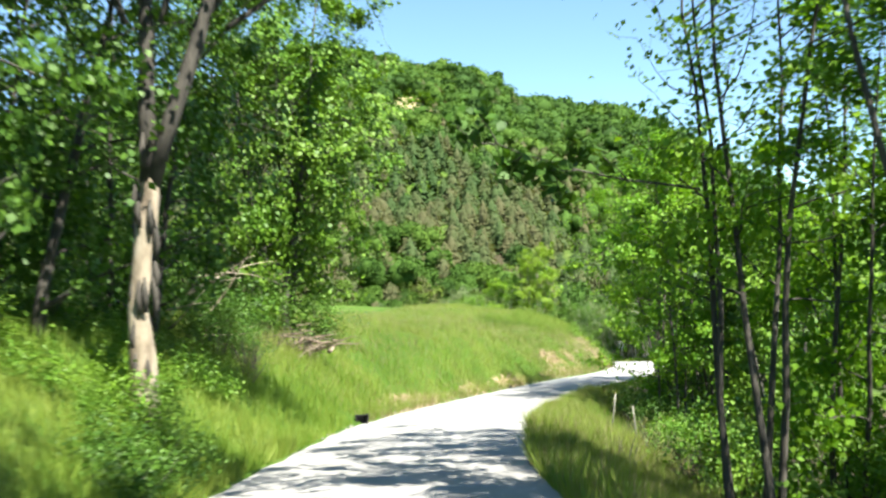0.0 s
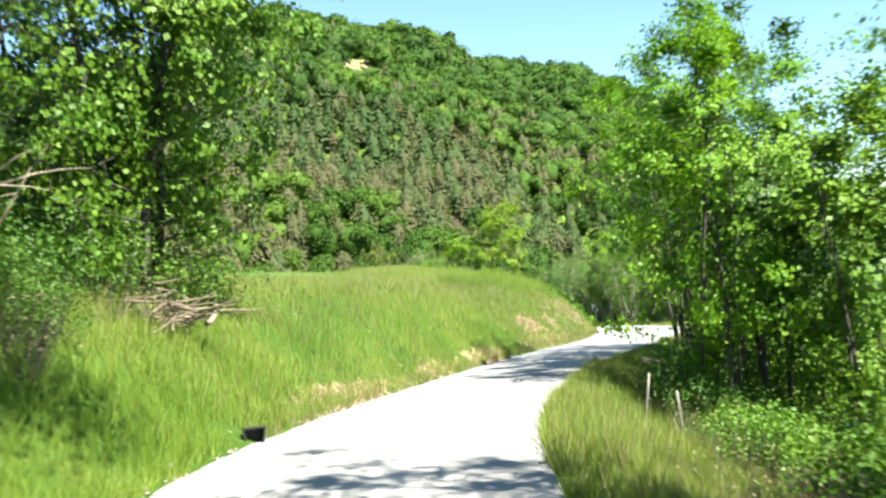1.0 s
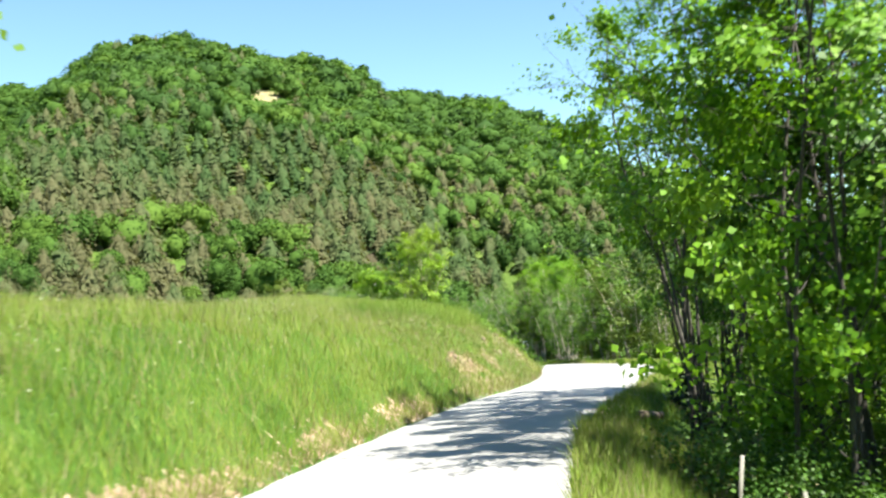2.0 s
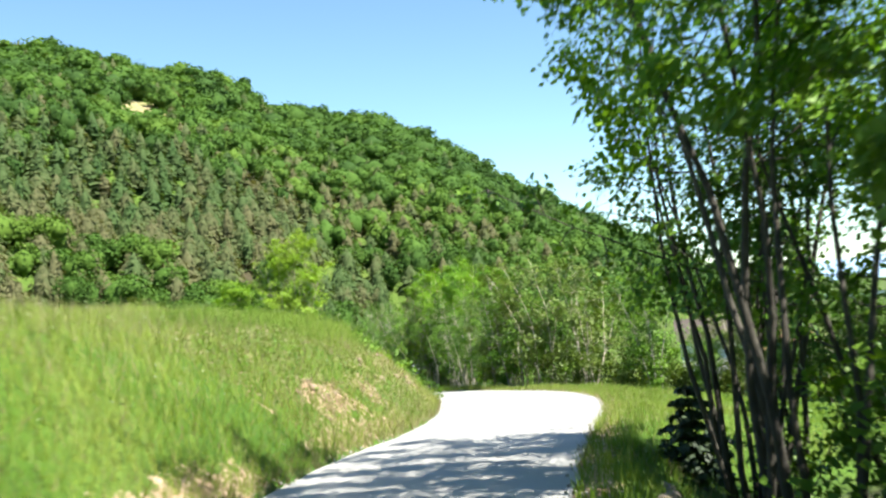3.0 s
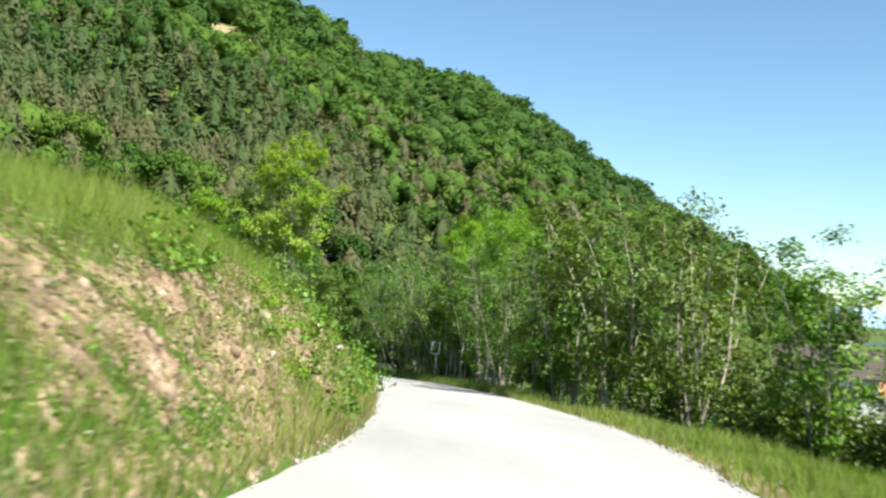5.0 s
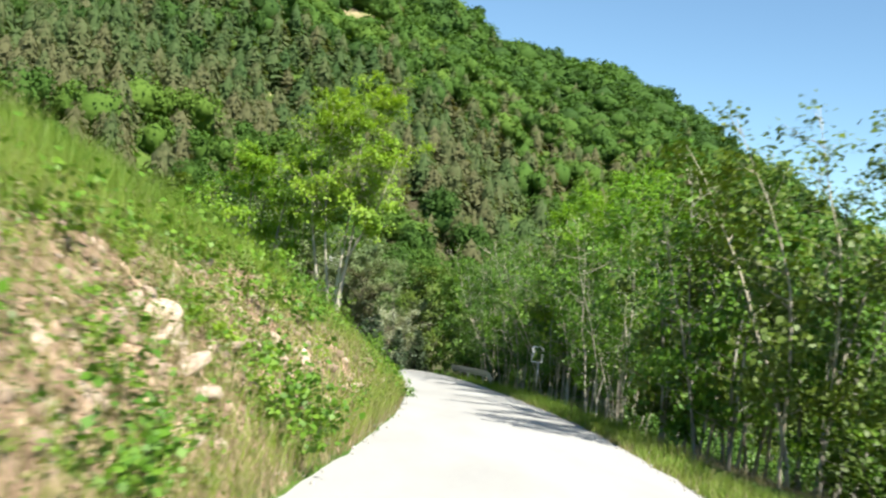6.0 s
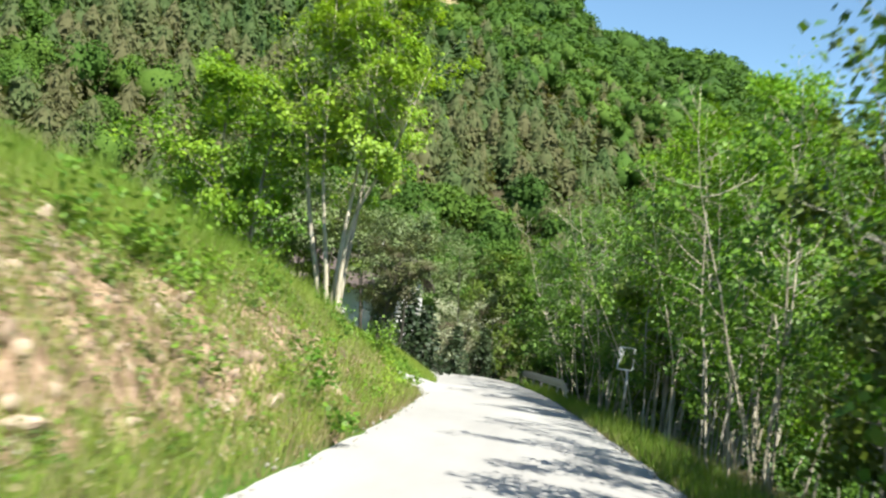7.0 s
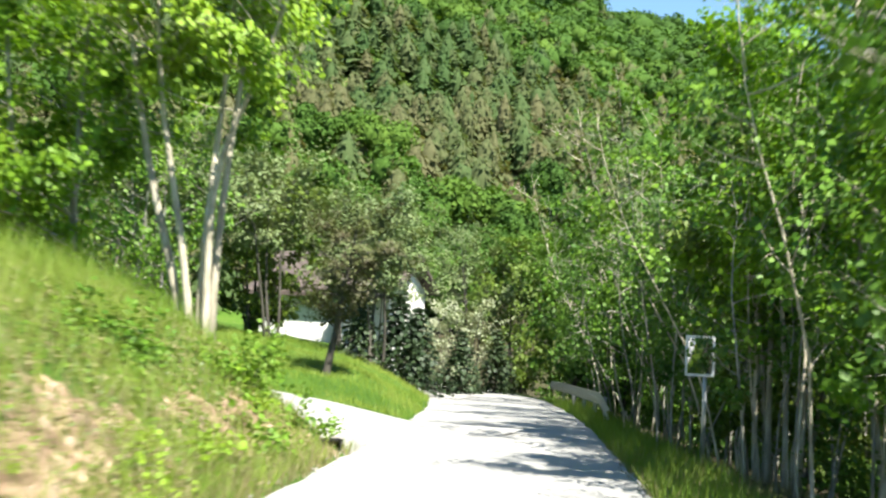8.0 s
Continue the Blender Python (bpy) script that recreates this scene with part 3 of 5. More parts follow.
# ---- far country ----
def ridge_mesh(name, material, label, centre, length, height, depth, foot, turn, seed):
    rng = np.random.default_rng(seed)
    n, vs = 90, []
    for i in range(n + 1):
        u = i / n
        env = math.sin(math.pi * u) ** 0.5
        hz = height * env * (0.8 + 0.13 * math.sin(u * 9 + seed) + 0.07 * math.sin(u * 23 + 2 * seed) + 0.012 * rng.normal())
        for k, (dd, hh) in enumerate(((-depth, 0), (-depth * 0.4, 0.62), (0, 1), (depth, 0))):
            vs.append((length * (u - 0.5), dd, foot + (hz - 0) * hh if hh else foot - 30))
    gg = np.arange(len(vs)).reshape(-1, 4)
    me = mesh_of(name, vs, np.stack([gg[:-1, :-1], gg[1:, :-1], gg[1:, 1:], gg[:-1, 1:]], -1).reshape(-1, 4), material, True)
    ob = new(name, me)
    ob.matrix_basis = pose(*centre, 0, 0, turn)
    return tagged(ob, label, "mountain", kind="structure")


# Its haze comes from the blue material alone.
ridge_mesh("backdrop_mountain", M_HAZE, "mountains beyond the valley with haze in their blue colour", (2150, 2300, 0), 5200, 112, 500, -70, -42, 2)
ridge_mesh("backdrop_woods", M_FARWOOD, "dark woods along the valley floor", (330, 400, 0), 900, 22, 60, -44, -40, 7)
ridge_mesh("backdrop_ridge", M_FARWOOD, "dark wooded ridge across the valley", (760, 900, 0), 1500, 38, 160, -66, -40, 5)


# ---- woods on the hill ----
def crown_tufts(rng, pos, out, size, corners=4, loose=0.38):
    """Leafy tufts that face outwards from a crown."""
    n = len(pos)
    nrm = out / (np.linalg.norm(out, axis=1)[:, None] + 1e-9) + rng.normal(size=(n, 3)) * loose
    nrm /= np.linalg.norm(nrm, axis=1)[:, None]
    ax = rng.normal(size=(n, 3))
    ax -= nrm * (ax * nrm).sum(1)[:, None]
    ax /= np.linalg.norm(ax, axis=1)[:, None]
    sd = np.cross(nrm, ax)
    s = (size * rng.uniform(0.5, 1.25, n))[:, None]
    if corners == 3:
        return np.stack([pos - ax * s * 0.45, pos + ax * s * 0.35 + sd * s * 0.5, pos + ax * s * 0.35 - sd * s * 0.5], 1).reshape(-1, 3)
    return np.stack([pos - ax * s * 0.5, pos + sd * s * 0.45, pos + ax * s * 0.5, pos - sd * s * 0.45], 1).reshape(-1, 3)


_ball = bmesh.new()
bmesh.ops.create_icosphere(_ball, subdivisions=1, radius=1)
BALL_V = np.array([tuple(v.co) for v in _ball.verts])
BALL_F = np.array([[v.index for v in f.verts] for f in _ball.faces])
_ball.free()


def lobe(rng, centre, size, taper=0.0):
    """One uneven billow of a crown."""
    push = 1 + rng.normal(size=(len(BALL_V), 1)) * 0.1 + 0.16 * np.sin(BALL_V @ rng.normal(size=(3, 1)) * 4)
    v = BALL_V * push
    v[:, :2] *= 1 - taper * (v[:, 2:] * 0.5 + 0.5)
    return v * size + centre


def joined(lobes, tufts):
    """Billows and tufts of one tree as corner and face lists."""
    v = np.concatenate(lobes + [tufts])
    n = len(BALL_V)
    f = [BALL_F + k * n for k in range(len(lobes))]
    f.append(np.arange(len(lobes) * n, len(v)).reshape(-1, 3))
    return v, np.concatenate(f)


def pine_tufts(rng, dense=1):
    """A pine: a loose rounded cone with tiers of flat, drooping boughs that fan out to ragged tips."""
    h, r = rng.uniform(4.6, 7.6), rng.uniform(1.7, 2.9)
    tiers, k = 7, 13 + 12 * dense
    t = (np.repeat(np.arange(tiers), k) + rng.normal(size=tiers * k) * 0.22) / tiers
    rad = r * np.clip(1.1 - np.clip(t, 0, 1) ** 1.5, 0.16, 1) * rng.uniform(0.6, 1.15, len(t))
    a = rng.uniform(0, 2 * np.pi, len(t))
    half = rng.uniform(0.12, 0.3, len(t)) / dense ** 0.5
    z = h * (0.12 + 0.88 * t)
    start = rad * (0.45 if dense == 1 else 0.66)
    inner = np.stack([start * np.cos(a), start * np.sin(a), z + 0.02 * rad], 1)
    left = np.stack([rad * np.cos(a - half), rad * np.sin(a - half), z - 0.3 * rad * rng.uniform(0.3, 1.5, len(t))], 1)
    right = np.stack([rad * np.cos(a + half), rad * np.sin(a + half), z - 0.3 * rad * rng.uniform(0.3, 1.5, len(t))], 1)
    boughs = np.stack([inner, left, right], 1).reshape(-1, 3)
    return joined([lobe(rng, np.array([0, 0, h * 0.46]), np.array([r * 0.72, r * 0.72, h * 0.46]), 0.5)], boughs)


def broadleaf_tufts(rng, low=4.6, high=8.0, dense=1):
    """A broad crown: one core, four to six billows heaped on it, and small leafy tufts all over."""
    h = rng.uniform(low, high)
    r = h * rng.uniform(0.38, 0.66)
    lobes = [(np.array([0, 0, h * 0.45]), r * 0.8, h * 0.42)]
    for q in range(int(rng.integers(2, 4)) if low > 4 else 2):
        a, e = rng.uniform(0, 2 * np.pi), rng.uniform(0.1, 1.0)
        w = r * 0.68 * math.cos(e)
        lobes.append((np.array([math.cos(a) * w, math.sin(a) * w, h * (0.4 + 0.34 * math.sin(e))]), r * rng.uniform(0.32, 0.52), h * rng.uniform(0.18, 0.27)))
    pos, out = [], []
    for c, rr, hh in lobes:
        n = 75 * dense if dense == 1 else 110 * dense
        d = rng.normal(size=(n, 3))
        d[:, 2] = d[:, 2] * 0.9 + 0.3
        d /= np.linalg.norm(d, axis=1)[:, None]
        pos.append(c + d * np.array([rr, rr, hh]) * rng.uniform(0.92, 1.14, n)[:, None])
        out.append(d + np.array([0, 0, 0.3]))
    return joined([lobe(rng, c, np.array([rr, rr, hh]) * (0.9 if dense == 1 else 0.78), 0.2) for c, rr, hh in lobes], crown_tufts(rng, np.concatenate(pos), np.concatenate(out), 0.7 / dense ** 0.5, 3, 0.55))


def woods(name, seed, count, pines, material, label, area):
    rng = np.random.default_rng(seed)
    vs, fs, shade, made, base = [], [], [], 0, 0
    step = 0
    while made < count:
        step += 1
        u, w = (0.7548776662 * step) % 1.0, (0.5698402910 * step) % 1.0
        x, y = area[0][0] + u * (area[0][1] - area[0][0]) + rng.normal() * 0.8, area[1][0] + w * (area[1][1] - area[1][0]) + rng.normal() * 0.8
        ry_ = np.interp(x, RIDGE_X, RIDGE_Y)
        if y > ry_ + 10 or hill_z(x, y) < -9:
            continue
        if (x + 7.5) ** 2 / 48 + (y - 279) ** 2 / 190 < 0.45 + 0.9 * rng.uniform():
            continue
        near = math.exp(-(((x - 6) / 52) ** 2) - ((y - 205) / 48) ** 2)
        near += 0.55 * math.exp(-(((x + 38) / 30) ** 2) - ((y - 185) / 45) ** 2)
        kind = 0.8 * near - 0.3 + 0.3 * float(wobble(np.array(x), np.array(y), 12, 11)) + 0.32 * math.sin(step * 12.9898 + 4.1) * 1.3
        if (kind > 0) != pines:
            continue
        dense = 5 if y < 160 else (2 if y < 205 else 1)
        v, f = pine_tufts(rng, dense) if pines else broadleaf_tufts(rng, dense=dense)
        wide = 1.0 if pines else 1 + 0.55 * min(1.0, max(0.0, (y - 235) / 50))
        vs.append(v * np.array([wide, wide, 1 + 0.2 * (wide - 1)]) + np.array([x, y, float(gz(x, y)) - 0.6 - (wide - 1)]))
        fs.append(f + base)
        base += len(v)
        drift = 0.5 + 0.22 * float(wobble(np.array(x), np.array(y), 22, 6))
        shade.append(np.full(len(v), np.clip(drift + (0.0 if pines else -0.18) + rng.normal() * 0.14, 0.02, 0.95)))
        made += 1
    return tufts_object(name, vs, fs, shade, material, label)


def tufts_object(name, vs, fs, shade, material, label):
    v = np.concatenate(vs)
    me = mesh_of(name, v, np.concatenate(fs), material, True)
    me.attributes.new("tint", "FLOAT", "POINT").data.foreach_set("value", np.concatenate(shade).astype(np.float32))
    return tagged(new(name, me), label, "woods", kind="stuff")


HILL = ((-130, 150), (128, 335))
woods("hill_broadleaf_woods", 21, 1500, False, M_WOODS, "dense green broad-leaved woods covering the hill", HILL)
woods("hill_pine_woods", 22, 1150, True, M_PINES, "reddish-brown and olive pines on the hillside", HILL)

# ---- trees of the place ----
def spiky(t):
    return 0.35 + 0.75 * (1 - t) ** 0.7 if t > 0.25 else 0.6 + 1.2 * t


def upright(t):
    return 0.55 + 0.5 * math.sin(math.pi * min(1, t * 1.02)) if t < 0.92 else 0.35


LAB_ASH = "slender young broad-leaved tree with pale thin trunk"
# The big leafy trees above the bank, where the ride begins.
near_left = [
    (31, -4.5, 26.6, 10.5, 5, 3.4, 28000, M_LEAF), (32, -7.2, 29.0, 10.0, 3, 2.8, 9000, M_LEAF_DEEP),
    (33, -7.4, 22.5, 10.5, 2, 2.8, 6500, M_LEAF_DEEP), (34, -6.8, 9.8, 10.5, 2, 2.8, 13000, M_LEAF_DEEP), (56, -6.4, 14.6, 11.5, 3, 2.9, 13000, M_LEAF_DEEP), (57, -5.9, 18.6, 9.5, 2, 2.2, 8000, M_LEAF_DEEP), (35, -8.2, 17.0, 11.0, 2, 3.0, 6500, M_LEAF_DEEP),
    # 37 and 38 are unseen, added to throw shade on the trees beyond.
    (36, -9.6, 13.0, 11.0, 1, 3.0, 6000, M_LEAF_DEEP), (37, -5.0, 2.6, 14.0, 2, 3.6, 8000, M_LEAF_DEEP), (38, -9.5, 6.0, 12.0, 2, 3.2, 6000, M_LEAF_DEEP),
]
for seed, x, y, h, k, r, n, mat in near_left:
    t = make_tree("leafy_tree", seed, h, k, 0.10, 0.12 if k == 5 else 0.05, r, int(n * 1.45), 0.12, 26 if k < 3 else 20, mat, M_BARK_DARK, 0.09, 0.35, upright)
    place(t, x, y)
    tagged(t, "tall leafy tree with several dark trunks above the bank", "tree", "trees above the bank")

# Trees below the road on its valley side.
right_trees = [
    # 59, 60 and 65 stand out of view, added to shade the start.
    (59, 5.2, 8.4, 13.0, 3, 4.2, 9000, 0.6, 0.16, M_LEAF_DEEP), (60, 6.6, 6.0, 10.5, 3, 2.8, 9000, 0.2, 0.16, M_LEAF_DEEP), (65, 8.8, 10.4, 9.5, 3, 2.6, 9000, 0.1, 0.15, M_LEAF_DEEP),
    # 39, 40 and 53 are unseen too, placed for the shadows they cast.
    (41, 3.6, 11.9, 10.0, 5, 1.8, 4200, 0.34, 0.12, M_LEAF_BRIGHT), (40, 2.9, 4.6, 10.0, 3, 2.4, 8000, 0.48, 0.16, M_LEAF_DEEP), (39, 2.4, 0.6, 12.5, 3, 3.6, 9000, 0.5, 0.18, M_LEAF_DEEP), (53, 8.6, 7.0, 10.0, 3, 2.8, 6500, 0.2, 0.18, M_LEAF_DEEP), (55, 9.6, 14.0, 10.0, 3, 2.6, 6500, 0.12, 0.16, M_LEAF_DEEP), (42, 5.4, 13.4, 9.0, 4, 1.9, 9000, 0.1, 0.13, M_LEAF_BRIGHT), (43, 7.4, 17.0, 9.0, 3, 2.0, 8000, 0.1, 0.13, M_LEAF_BRIGHT),
    (44, 6.5, 29.3, 10.0, 4, 2.6, 13500, 0.12, 0.12, M_LEAF_BRIGHT), (45, 9.2, 28.4, 9.0, 3, 1.9, 7500, 0.12, 0.16, M_LEAF), (46, 10.4, 31.6, 8.4, 3, 1.9, 6000, 0.12, 0.16, M_LEAF), (47, 8.4, 31.2, 10.5, 3, 2.2, 8500, 0.2, 0.15, M_LEAF_DEEP),
    (48, 9.6, 40.0, 8.8, 9, 1.2, 6000, 0.42, 0.11, M_LEAF), (49, 10.2, 40.4, 8.4, 6, 1.5, 5000, 0.4, 0.11, M_LEAF), (50, 12.0, 38.0, 6.6, 4, 1.8, 7500, 0.1, 0.13, M_LEAF_DEEP),
    (51, 10.3, 37.6, 8.6, 5, 1.9, 6500, 0.2, 0.11, M_LEAF), (52, 10.6, 34.8, 8.8, 4, 2.2, 7000, 0.12, 0.12, M_LEAF), (54, 7.9, 36.2, 9.6, 7, 2.3, 13500, 0.48, 0.11, M_LEAF_BRIGHT),
    (58, 8.3, 32.8, 9.2, 4, 2.3, 9500, 0.3, 0.12, M_LEAF),
]
for seed, x, y, h, k, r, n, frm, lf, mat in right_trees:
    t = make_tree("roadside_tree", seed, h, k, 0.13 if k < 4 else 0.045, frm, r, int(n * 1.25), lf * 0.86, 24 if k < 3 else (9 if k > 6 else 14), mat, M_BARK_DARK, 0.06 if k < 4 else 0.05, 0.32, upright, gaps=0.1)
    place(t, x, y)
    tagged(t, "tree with a cluster of thin dark trunks beside the road", "tree", "trees on the valley side")

# The pale tree at the side track: five stems that leave the ground close together and fan out.
PALE_STEMS = [
    [(-0.2, 0.1, -0.3), (-0.44, 0.1, 1.2), (-0.74, 0.0, 2.1), (-1.04, -0.1, 3.8), (-1.5, -0.3, 7.4)],
    [(-0.04, -0.1, -0.3), (-0.16, -0.1, 1.25), (-0.42, -0.2, 2.6), (-0.62, -0.4, 4.1), (-0.75, -0.6, 8.5)],
    [(0.02, 0.0, -0.3), (0.0, 0.1, 1.35), (0.06, 0.2, 2.2), (0.2, 0.4, 4.4), (0.45, 0.7, 9.0)],
    [(0.15, -0.05, -0.3), (0.17, -0.1, 1.5), (0.23, -0.2, 2.85), (0.55, -0.3, 3.5), (1.04, -0.4, 4.1), (1.9, -0.6, 7.0)],
    [(0.17, 0.12, -0.3), (0.2, 0.2, 1.6), (0.32, 0.3, 3.0), (0.5, 0.5, 5.0), (0.9, 0.9, 8.4)],
]
pale = make_tree("multi_stem_tree", 61, 9.2, 5, 0.15, 0.52, 2.3, 22000, 0.105, 18, M_LEAF_YELLOW, M_BARK_PALE, 0.085, 0.40, upright, up_limb=0.55, fine=True, stems=PALE_STEMS)
place(pale, 8.45, 92.7)
tagged(pale, "tall tree with five pale stems and fresh green crown", "tree")
more_left = [(62, 5.3, 94.0, 6.2, 3, 2.3, 15000, M_LEAF_YELLOW), (64, 2.4, 105.0, 6.2, 3, 2.6, 6500, M_LEAF)]
for seed, x, y, h, k, r, n, mat in more_left:
    t = make_tree("leafy_tree", seed, h, k, 0.12, 0.12, r, n, 0.13, 20, mat, M_BARK, 0.08, 0.3, upright)
    place(t, x, y)
    tagged(t, "bushy tree with leaves down to the grass", "tree", "trees by the side track")

# Young trees crowding the valley side of the bend: several kinds, set out again and again.
# The front ranks have many thin pale stems and small leaves; the ranks behind are bushy to the ground.
front_kinds = [
    make_tree("young_tree", 71, 7.0, 4, 0.09, 0.3, 1.1, 3000, 0.09, 11, M_LEAF, M_BARK_PALE, 0.023, 0.5, upright, twigs=3),
    make_tree("young_tree", 72, 6.6, 3, 0.10, 0.3, 1.3, 3800, 0.095, 12, M_LEAF_BRIGHT, M_BARK, 0.028, 0.34, upright, twigs=3),
    make_tree("young_tree", 73, 6.8, 4, 0.08, 0.26, 1.0, 2800, 0.09, 11, M_LEAF_DEEP, M_BARK, 0.022, 0.55, upright, twigs=3),
]
back_kinds = [
    make_tree("young_tree", 74, 6.4, 4, 0.08, 0.12, 1.5, 4600, 0.12, 12, M_LEAF_OLIVE, M_BARK, 0.04, 0.3, upright, twigs=2),
    make_tree("young_tree", 75, 6.8, 3, 0.07, 0.10, 1.7, 5200, 0.13, 14, M_LEAF_DEEP, M_BARK, 0.045, 0.3, upright, twigs=2),
    make_tree("young_tree", 76, 6.2, 4, 0.08, 0.14, 1.5, 4600, 0.12, 12, M_LEAF, M_BARK, 0.04, 0.3, upright, twigs=2),
    make_tree("young_tree", 78, 6.6, 4, 0.05, 0.2, 1.2, 3400, 0.12, 12, M_LEAF_OLIVE, M_BARK_PALE, 0.036, 0.35, spiky, twigs=3),
]
for t in front_kinds:
    tagged(t, LAB_ASH, "tree", "young trees along the bend")
for t in back_kinds:
    tagged(t, "bushy olive-green young tree at the wood's edge", "tree", "young trees along the bend")
rng = np.random.default_rng(77)
front = [(16.5, 80.6), (17.8, 79.6), (18.8, 80.6), (17.5, 82.4), (18.7, 82.8), (17.1, 84.4), (18.2, 85.2), (17.4, 86.9), (18.3, 87.2), (17.2, 88.8), (18.2, 90.4), (17.1, 91.2), (17.2, 93.4), (16.5, 95.6), (17.6, 96.0), (16.5, 98.8), (16.3, 101.2), (16.4, 103.8), (16.3, 106.4), (16.1, 109.2), (16.0, 112.4), (17.5, 99.8), (17.4, 103.0), (18.6, 92.6)]
EDGE_X, EDGE_Y = [15.5, 16.6, 18, 19, 21, 24, 30, 41], [80.0, 76.0, 70.0, 66.0, 62.5, 60.0, 57.0, 52.0]
stand = front + [(17.3, 77.2), (18.8, 76.6), (20.4, 77.2), (19.8, 74.6), (22.0, 75.4)]
for i in range(18):
    x = 17.2 + 1.35 * i
    y = float(np.interp(x, EDGE_X, EDGE_Y))
    stand += [(x, y + rng.uniform(-0.4, 0.8)), (x + 0.8, y + rng.uniform(1.8, 3.6))]
while len(stand) < 92:
    x, y = rng.uniform(17.6, 24), rng.uniform(93, 114)
    if min((x - a) ** 2 + (y - b) ** 2 for a, b in stand) > 1.6:
        stand.append((x, y))
while len(stand) < 134:
    x, y = rng.uniform(16, 37), rng.uniform(54, 122)
    if y < np.interp(x, EDGE_X, EDGE_Y) or (y > 95 and x > 30) or (x > 19.4 and 79 < y < 89):
        continue
    if min((x - a) ** 2 + (y - b) ** 2 for a, b in stand) < 1.5 + 0.02 * (y - 56):
        continue
    stand.append((x, y))
used = set()
for i, (x, y) in enumerate(stand):
    if i < len(front):
        # Past y 93 the bright-leaved kind is dropped; leaf colour stands in for shade.
        kind = front_kinds[(0, 1, 2)[i % 3] if y < 93 else (0, 2)[i % 2]]
        size = rng.uniform(0.9, 1.04) * float(np.interp(y, [79, 82, 86, 92, 97, 110], [0.9, 0.98, 1.08, 1.18, 1.35, 1.4]))
    else:
        kind = back_kinds[int(rng.integers(0, 2)) if y > 78 and x < 25 else (0, 2, 3)[int(rng.integers(0, 3))]]
        back = max(0.0, y - float(np.interp(x, EDGE_X, EDGE_Y)))
        size = rng.uniform(0.85, 1.06) * float(np.interp(x, [17, 19, 20, 21, 24, 28, 40], [0.92, 0.88, 0.78, 0.7, 0.66, 0.56, 0.4])) * (1 + 0.025 * min(back, 14))
        if abs(x - 18.9 - 0.61 * (y - 60)) < 1.3 and y < 84:  # a lower stretch of saplings
            size *= 0.64
    m = pose(x, y, float(gz(x, y)) - 0.05, rng.uniform(-4, 4), rng.uniform(-4, 4), rng.uniform(0, 360)) @ Matrix.Scale(size, 4)
    if kind.name in used:
        copy_thing(kind, m)
    else:
        kind.matrix_basis = m
        used.add(kind.name)

# Trees that close the far bend, and a spruce hedge.
for seed, x, y, h, k, r, n, mat in [(81, 15.2, 117, 7.5, 3, 2.4, 6500, M_LEAF_DEEP), (82, 12.4, 124, 8.0, 3, 2.6, 6500, M_LEAF_OLIVE), (83, 17.6, 121, 8.0, 3, 2.6, 6000, M_LEAF), (84, 14.6, 128, 8.5, 2, 2.6, 5500, M_LEAF_DEEP),
                                    (85, -2.0, 112, 7.5, 2, 2.8, 5500, M_LEAF_OLIVE), (86, 3.5, 112.5, 7.0, 3, 2.3, 5500, M_LEAF_OLIVE), (87, 19.5, 128, 9.0, 2, 2.8, 5000, M_LEAF_DEEP), (88, 16.6, 112.5, 5.5, 4, 2.0, 5500, M_LEAF_DEEP)]:
    t = make_tree("leafy_tree", seed, h, k, 0.12, 0.08, r, n, 0.18, 18, mat, M_BARK_DARK, 0.08, 0.3, upright)
    place(t, x, y)
    tagged(t, "leafy tree closing the view beyond the road's bend", "tree", "trees beyond the bend")


for seed, x, y, h, r, n in [(126, 18.6, 88.8, 9.2, 2.0, 15000), (127, 19.4, 93.4, 10.4, 2.2, 15000), (128, 17.5, 93.4, 9.4, 1.8, 12000)]:
    t = make_tree("leafy_tree", seed, h, 4, 0.07, 0.3, r, n, 0.11, 14, M_LEAF_BRIGHT, M_BARK_PALE, 0.05, 0.3, upright)
    place(t, x, y)
    tagged(t, "tall bright green tree rising over the young wood", "tree", "trees before the wood")
vivid = make_tree("leafy_tree", 125, 9.4, 4, 0.08, 0.08, 2.0, 19000, 0.12, 18, M_LEAF_BRIGHT, M_BARK_PALE, 0.05, 0.25, upright)
place(vivid, 20.4, 90.2)
tagged(vivid, "vivid green leafy tree among the young wood", "tree", "trees before the wood")

for seed, x, y, h, r, n in [(123, 23.4, 60.2, 5.6, 1.5, 6500), (124, 25.2, 58.4, 5.2, 1.5, 6000)]:
    t = make_tree("leafy_tree", seed, h, 3, 0.1, 0.08, r, n, 0.13, 16, M_LEAF_DEEP, M_BARK_DARK, 0.05, 0.2, upright)
    place(t, x, y)
    tagged(t, "dark leafy tree standing out from the wood's edge", "tree", "trees before the wood")


